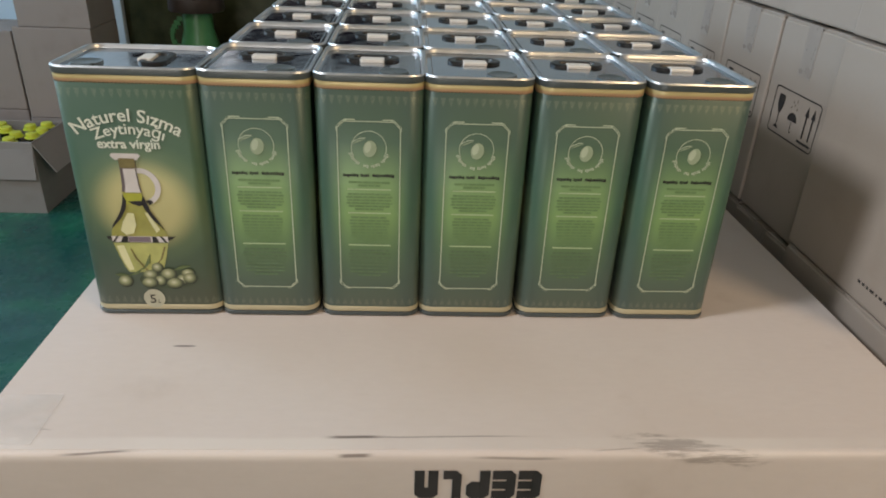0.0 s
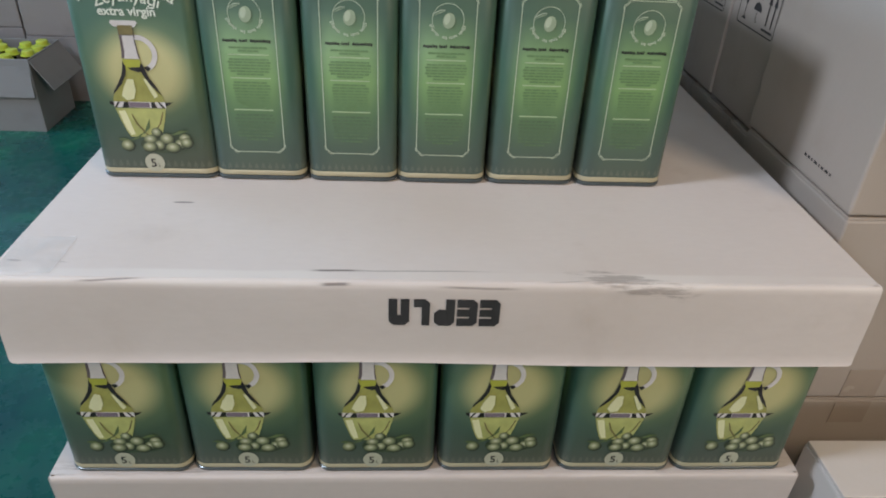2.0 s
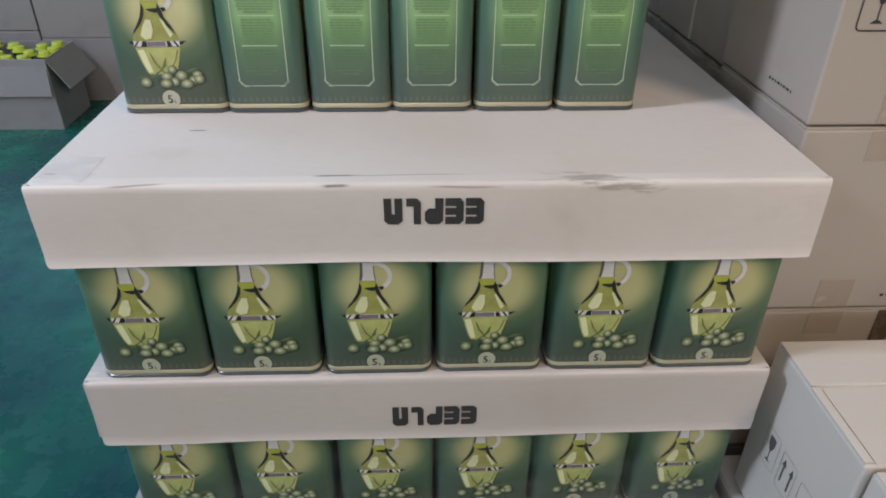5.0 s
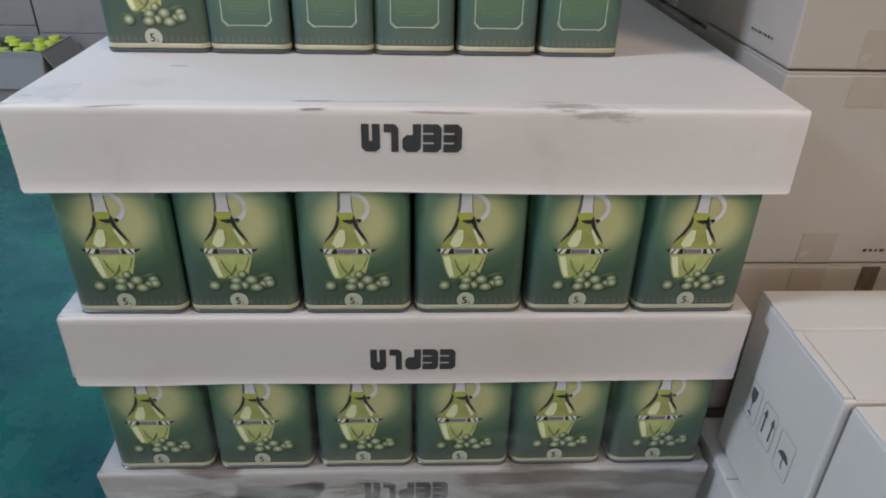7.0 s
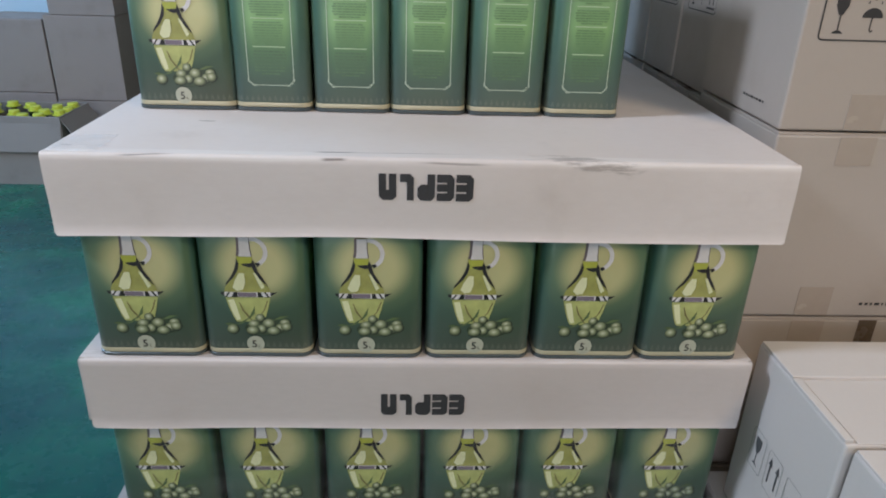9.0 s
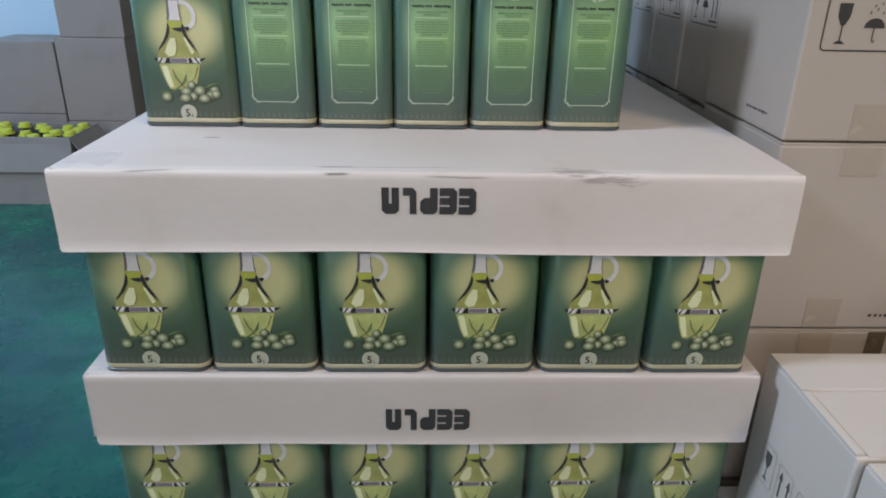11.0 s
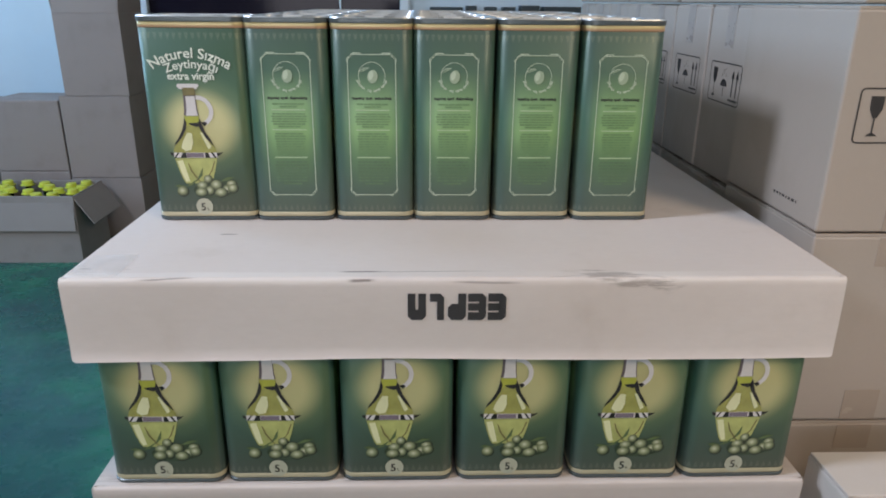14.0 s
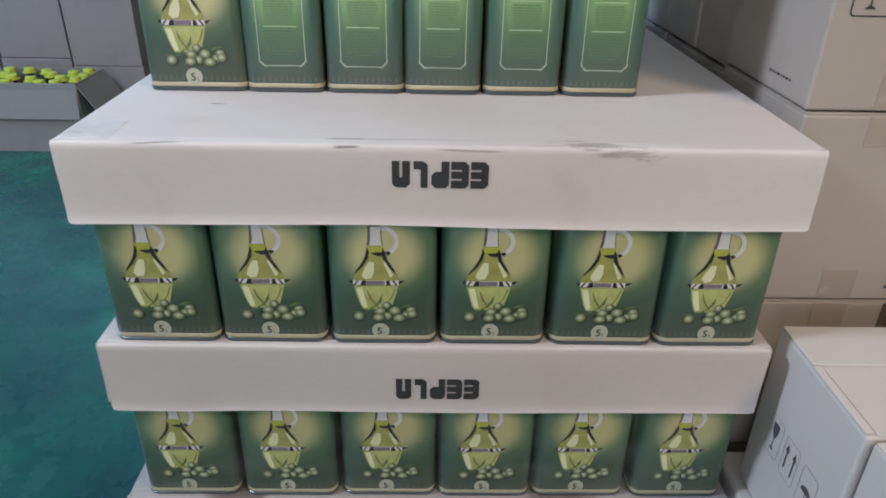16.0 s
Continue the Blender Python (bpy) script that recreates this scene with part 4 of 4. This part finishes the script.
def make_carton(x, y, z, w, d, h, label, group, material=M_CARTON, signs=(), tape="", bars=(), turn=0.0, seam=None, inset=0.002):
    """A closed carton: four sides, two top flaps with a seam, tape and printed care symbols."""
    t = thing("carton", label, "carton", group, pose(x, y, z, 0, 0, turn))
    body = part("body", box(0, w, 0, d, 0, h - 0.004, 0.0035), material, t)
    part("top_flap", box(inset, w - 0.002, 0.002, (seam or d / 2) - 0.0015, h - 0.0045, h - (0.003 if seam else 0.0), 0.0012), material, t)
    part("top_flap", box(0.002, w - 0.002, (seam or d / 2) + 0.0015, d - 0.002, h - 0.0045, h - 0.0006 + (0.002 if seam else 0.0), 0.0012), material, t)
    for face, u0, v0, sw, sh in signs:
        pl = face_place(face, w, d, 0.0006)
        fr, gl, um, ar = pictograms(u0, v0, sw, sh)
        part("symbol_frame", print_on(fr, pl), M_INK, body)
        part("fragile_symbol", print_on(gl, pl), M_INK, body)
        part("umbrella_symbol", print_on(um, pl), M_INK, body)
        part("arrow_symbol", print_on(ar, pl), M_INK, body)
    if "top" in tape:
        part("tape", box(-0.0006, w + 0.0006, d / 2 - 0.025, d / 2 + 0.025, h - 0.0004, h + 0.0004), M_TAPE, t, "clear brown parcel tape")
    if "left" in tape:
        part("tape", box(-0.0008, 0.0002, d / 2 - 0.019, d / 2 + 0.019, h - 0.078, h + 0.0004), M_TAPEPALE, t, "end of clear parcel tape")
    if "far" in tape:
        part("tape", box(0.215, 0.246, -0.0008, 0.0002, h - 0.09, h - 0.004), M_TAPEDARK, t, "end of dark brown parcel tape")
    if "front" in tape:
        part("tape", box(0.098, 0.155, -0.0008, 0.0002, 0.002, 0.055), M_TAPE, t, "end of clear brown parcel tape")
        part("tape", box(0.098, 0.155, -0.0008, 0.0002, h - 0.05, h - 0.006), M_TAPE, t, "end of clear brown parcel tape")
    for face, u0, v0, bw, bh in bars:
        rb = random.Random(9)
        u, polys = u0, []
        while u < u0 + bw:
            l = rb.uniform(0.003, 0.009)
            polys.append([(u, v0), (u + l, v0), (u + l, v0 + bh), (u, v0 + bh)])
            u += l + 0.004
        part("printed_code", print_on(polys, face_place(face, w, d, 0.0006)), M_INK, body, "small dark printed bars")
    return t


CX, CY = 0.600, 0.657
LEVELS = (0.115, 0.430, 0.746, 1.063, 1.376, 1.690)
for k, z in enumerate(LEVELS[:5]):
    h = LEVELS[k + 1] - z - 0.003
    j = rnd.uniform(-0.006, 0.008)
    sx = 0.022 if k == 4 else 0.0
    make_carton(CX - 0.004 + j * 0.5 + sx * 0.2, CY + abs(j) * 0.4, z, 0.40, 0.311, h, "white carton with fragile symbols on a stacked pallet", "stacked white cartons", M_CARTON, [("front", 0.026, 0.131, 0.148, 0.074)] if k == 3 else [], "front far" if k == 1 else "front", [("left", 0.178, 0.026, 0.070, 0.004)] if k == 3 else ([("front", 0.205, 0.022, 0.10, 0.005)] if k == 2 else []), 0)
    y = CY + 0.316
    for n in range(7):
        dd = 0.196
        down, grow = (0.016 if k == 3 else 0.0), {2: -0.016, 3: 0.016}.get(k, 0.0)
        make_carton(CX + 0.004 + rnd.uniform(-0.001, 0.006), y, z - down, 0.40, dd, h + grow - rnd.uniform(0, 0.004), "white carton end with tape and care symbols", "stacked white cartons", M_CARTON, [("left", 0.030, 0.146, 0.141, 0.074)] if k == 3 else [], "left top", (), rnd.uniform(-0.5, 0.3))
        y += dd + 0.0035

# loose cartons in front of the pallet
def make_side_symbols(t, d):
    body = t.children[0]
    pl = face_place("left", 0, d, 0.0007)
    _, gl, um, ar = pictograms(0, 0, 0.16, 0.066, False)
    for name, polys, mid, at in (("fragile_symbol", gl, 0.027, 0.066), ("arrow_symbol", ar[:4], 0.132, 0.118), ("umbrella_symbol", um[:4], 0.077, 0.172)):
        v = 0.106 + (0.126 - at) * 0.06
        part(name, print_on([[(at + a - mid, v + b) for a, b in p] for p in polys], pl), M_SOFTINK, body)
        pts = [(at + x, v + 0.033 + y) for x, y in rrect(0.040, 0.068, 0.005, 3)]
        part("symbol_frame", print_on(stroke(pts + [pts[0]], 0.001), pl), M_FAINT_LINE, body)


M_SOFTINK = painted("worn_box_ink", (0.10, 0.10, 0.105), 0.6, 0, 160, 0.4)
M_FAINT_LINE = painted("pale_box_line", (0.30, 0.29, 0.28), 0.6, 0, 100, 0.1)
c1 = make_carton(0.592, 0.327, 0.452, 0.46, 0.238, 0.302, "closed white carton with care symbols beside the stack", "loose white cartons", M_LOOSE, seam=0.139, inset=0.016)
part("side_flap", box(0.0, 0.012, 0.004, 0.137, 0.298, 0.3035, 0.0012), M_LOOSE, c1, "edge of a folded inner flap")
make_side_symbols(c1, 0.238)
make_carton(0.600, 0.060, 0.452, 0.46, 0.262, 0.298, "closed white carton in front of another carton", "loose white cartons", M_LOOSE)
for yy in (0.04, 0.335):
    make_carton(0.575, yy, 0.0, 0.50, 0.285, 0.448, "white carton on the floor carrying another carton", "loose white cartons", M_LOOSE)


# ---- the far side: brown cartons, box of bottles ----
def make_open_box(x, y, z, w, d, h, label, flaps, material, group):
    """An open carton with four walls, a bottom and bent flaps: (side, length, angle from upright, outwards)."""
    t = thing("open_carton", label, "carton", group, pose(x, y, z))
    th = 0.005
    part("bottom", box(th, w - th, th, d - th, 0, th), material, t)
    part("wall", box(0, w, 0, th, 0, h, 0.001), material, t)
    part("wall", box(0, w, d - th, d, 0, h, 0.001), material, t)
    part("wall", box(0, th, th, d - th, 0, h, 0.001), material, t)
    part("wall", box(w - th, w, th, d - th, 0, h, 0.001), material, t)
    for side, ln, ang in flaps:
        L = w if side in "fb" else d
        f = part("flap", box(-L / 2 + 0.004, L / 2 - 0.004, -th, 0, 0, ln, 0.001), material, t)
        rz, px, py = {"f": (0, w / 2, th), "b": (180, w / 2, d - th), "l": (-90, th, d / 2), "r": (90, w - th, d / 2)}[side]
        f.matrix_basis = pose(px, py, h + 0.001, 0, 0, rz) @ pose(0, 0, 0, ang, 0, 0)
    return t


# bottle box with yellow caps
make_open_box(-2.36, 3.35, 0.0, 0.54, 0.36, 0.375, "open brown carton full of bottles with yellow caps", [("f", 0.19, 172), ("r", 0.18, 148), ("b", 0.15, 172), ("l", 0.15, 160)], M_GREYCARD, "brown cartons")


def make_bottle(label):
    t = thing("oil_bottle", label, "bottle", "bottles in the open carton")
    ring = lambda r: [(r * math.cos(2 * math.pi * i / 16), r * math.sin(2 * math.pi * i / 16)) for i in range(16)]
    part("glass_body", loft([(ring(0.034), 0.0), (ring(0.036), 0.004), (ring(0.036), 0.20), (ring(0.030), 0.235), (ring(0.015), 0.275), (ring(0.0145), 0.335)], True, True), M_BOTTLE, t, "dark green glass", True)
    part("cap", loft([(ring(0.033), 0.335), (ring(0.038), 0.337), (ring(0.038), 0.3405), (ring(0.0285), 0.3415), (ring(0.0280), 0.3575), (ring(0.0260), 0.3610), (ring(0.020), 0.3615)], True, True), M_YELLOW, t, "yellow-green plastic cap", True)
    return t


bt = make_bottle("dark bottle with a yellow-green plastic cap")
first = True
for i in range(6):
    for j in range(4):
        if (i, j) in ((2, 0), (4, 2), (0, 1), (3, 1), (5, 0), (1, 2), (3, 3), (2, 2)):
            continue
        m = pose(-2.305 + 0.0865 * i + jit(0.006), 3.41 + 0.080 * j + jit(0.006), 0.0055, jit(1.5), jit(1.5), jit(40)) @ Matrix.Diagonal((1, 1, 1.04 + jit(0.025), 1))
        if first:
            bt.matrix_world = m
            first = False
        else:
            c = copy_thing(bt, m)
            c.matrix_world = m

# stacked brown cartons behind it
make_carton(-2.035, 3.80, 0.0, 0.405, 0.36, 0.365, "closed brown carton at the bottom of a stack", "brown cartons", M_BROWNCARD)
make_carton(-2.03, 3.80, 0.367, 0.395, 0.36, 0.475, "closed brown carton in the middle of a stack", "brown cartons", M_BROWNCARD)
make_open_box(-1.99, 3.80, 0.845, 0.36, 0.34, 0.445, "open brown carton with upright flaps on a stack", [("f", 0.075, -3), ("b", 0.085, -4), ("l", 0.075, 6), ("r", 0.075, 4)], M_BROWNCARD, "brown cartons")
make_carton(-2.455, 3.82, 0.0, 0.405, 0.36, 0.40, "closed brown carton at the bottom of a low stack", "brown cartons", M_BROWNCARD)
make_carton(-2.450, 3.82, 0.403, 0.400, 0.36, 0.41, "closed brown carton on a low stack", "brown cartons", M_BROWNCARD)
make_carton(-2.95, 3.95, 0.0, 0.40, 0.36, 0.40, "white carton with dark print by the wall", "cartons by the wall", M_CARTON, [], "", [("front", 0.05, 0.2, 0.28, 0.06)])
make_carton(-2.95, 3.95, 0.403, 0.40, 0.36, 0.37, "white carton with dark print on another carton", "cartons by the wall", M_CARTON, [], "", [("front", 0.05, 0.2, 0.28, 0.06)])


# shelf with small dark boxes on the back wall
shelf = thing("wall_shelf", "pale wall shelf carrying small dark boxes", "shelf", "", pose(0.0, Y1, 1.255))
part("board", box(0.05, 1.12, -0.24, 0, -0.025, 0, 0.003), M_FRAME, shelf)
for x in (0.2, 0.95):
    part("bracket", box(x, x + 0.025, -0.2, 0, -0.16, -0.026, 0.002), M_FRAME, shelf)
for x, w, h in ((0.09, 0.225, 0.080), (0.325, 0.080, 0.090), (0.445, 0.090, 0.084), (0.560, 0.095, 0.084), (0.675, 0.135, 0.094), (0.82, 0.26, 0.088)):
    o = tagged(new("small_box", mesh_of("small_box", box(0, w - 0.015, -0.14, 0, 0, h, 0.004), M_DARKBOX)), "small dark box on the wall shelf", "box", "small dark boxes")
    o.location = (x, Y1 - 0.03, 1.255)

# green canister on a low stand in front of the door
stand = thing("low_stand", "dark brown low wooden stand by the glazed door", "stand", "", pose(-1.42, 4.05, 0))
part("top", box(0, 0.44, 0, 0.36, 0.50, 0.53, 0.004), M_BROWN, stand)
for x in (0.0, 0.40):
    for y in (0.0, 0.32):
        part("leg", box(x, x + 0.04, y, y + 0.04, 0, 0.50, 0.003), M_BROWN, stand)
jug = thing("canister", "green plastic canister with handle and brown lid", "canister", "", pose(-1.20, 4.22, 0.5305))
ring = lambda r: [(r * math.cos(2 * math.pi * i / 20), r * math.sin(2 * math.pi * i / 20)) for i in range(20)]
part("body", loft([(ring(0.13), 0.0), (ring(0.14), 0.01), (ring(0.125), 0.12), (ring(0.085), 0.25), (ring(0.08), 0.36)], True, True), M_JUG, jug, "green plastic body", True)
part("lid", loft([(ring(0.15), 0.36), (ring(0.155), 0.365), (ring(0.15), 0.43), (ring(0.10), 0.45)], True, True), M_BROWN, jug, "wide dark brown lid", True)
bm = bmesh.new()
pts = [Vector((-0.085 - 0.07 * math.sin(math.pi * i / 10), 0, 0.10 + 0.022 * i)) for i in range(11)]
for a, b in zip(pts, pts[1:]):
    box(min(a.x, b.x) - 0.008, max(a.x, b.x) + 0.008, -0.009, 0.009, a.z, b.z + 0.004, 0, bm)
part("handle", bm, M_JUG, jug, "green plastic handle")

# stretch film round the bottom of the stack
film = thing("stretch_film", "torn clear stretch film round the lowest layers", "film", "")
for seed, zlo, zhi, yy in ((3.3, 0.06, 0.456, 0.4965), (8.1, 0.25, 0.430, 0.4925), (5.7, 0.452, 0.660, 0.5120)):
    bm = bmesh.new()
    n, kz = 90, 10
    rows = []
    for j in range(kz + 1):
        row = []
        for i in range(n + 1):
            s = i / n
            zz = zlo + (zhi - zlo + 0.016 * noise.noise(Vector((s * 9, 2, seed)))) * j / kz
            w = (0.0028 if yy < 0.5 else 0.0015) * noise.noise(Vector((s * 14, zz * 30, seed)))
            bend = 0.05 * max(0.0, 0.03 - s) / 0.03 + 0.05 * max(0.0, s - 0.97) / 0.03
            row.append(bm.verts.new(((-0.452 + 1.024 * s) if yy < 0.5 else (-0.400 + 0.939 * s), yy + w + bend, zz)))
        rows.append(row)
    for a, b in zip(rows, rows[1:]):
        for i in range(n):
            bm.faces.new((a[i], a[i + 1], b[i + 1], b[i]))
    part("film_layer", bm, M_FILM if yy < 0.5 else M_FILMTHIN, film, "", True)
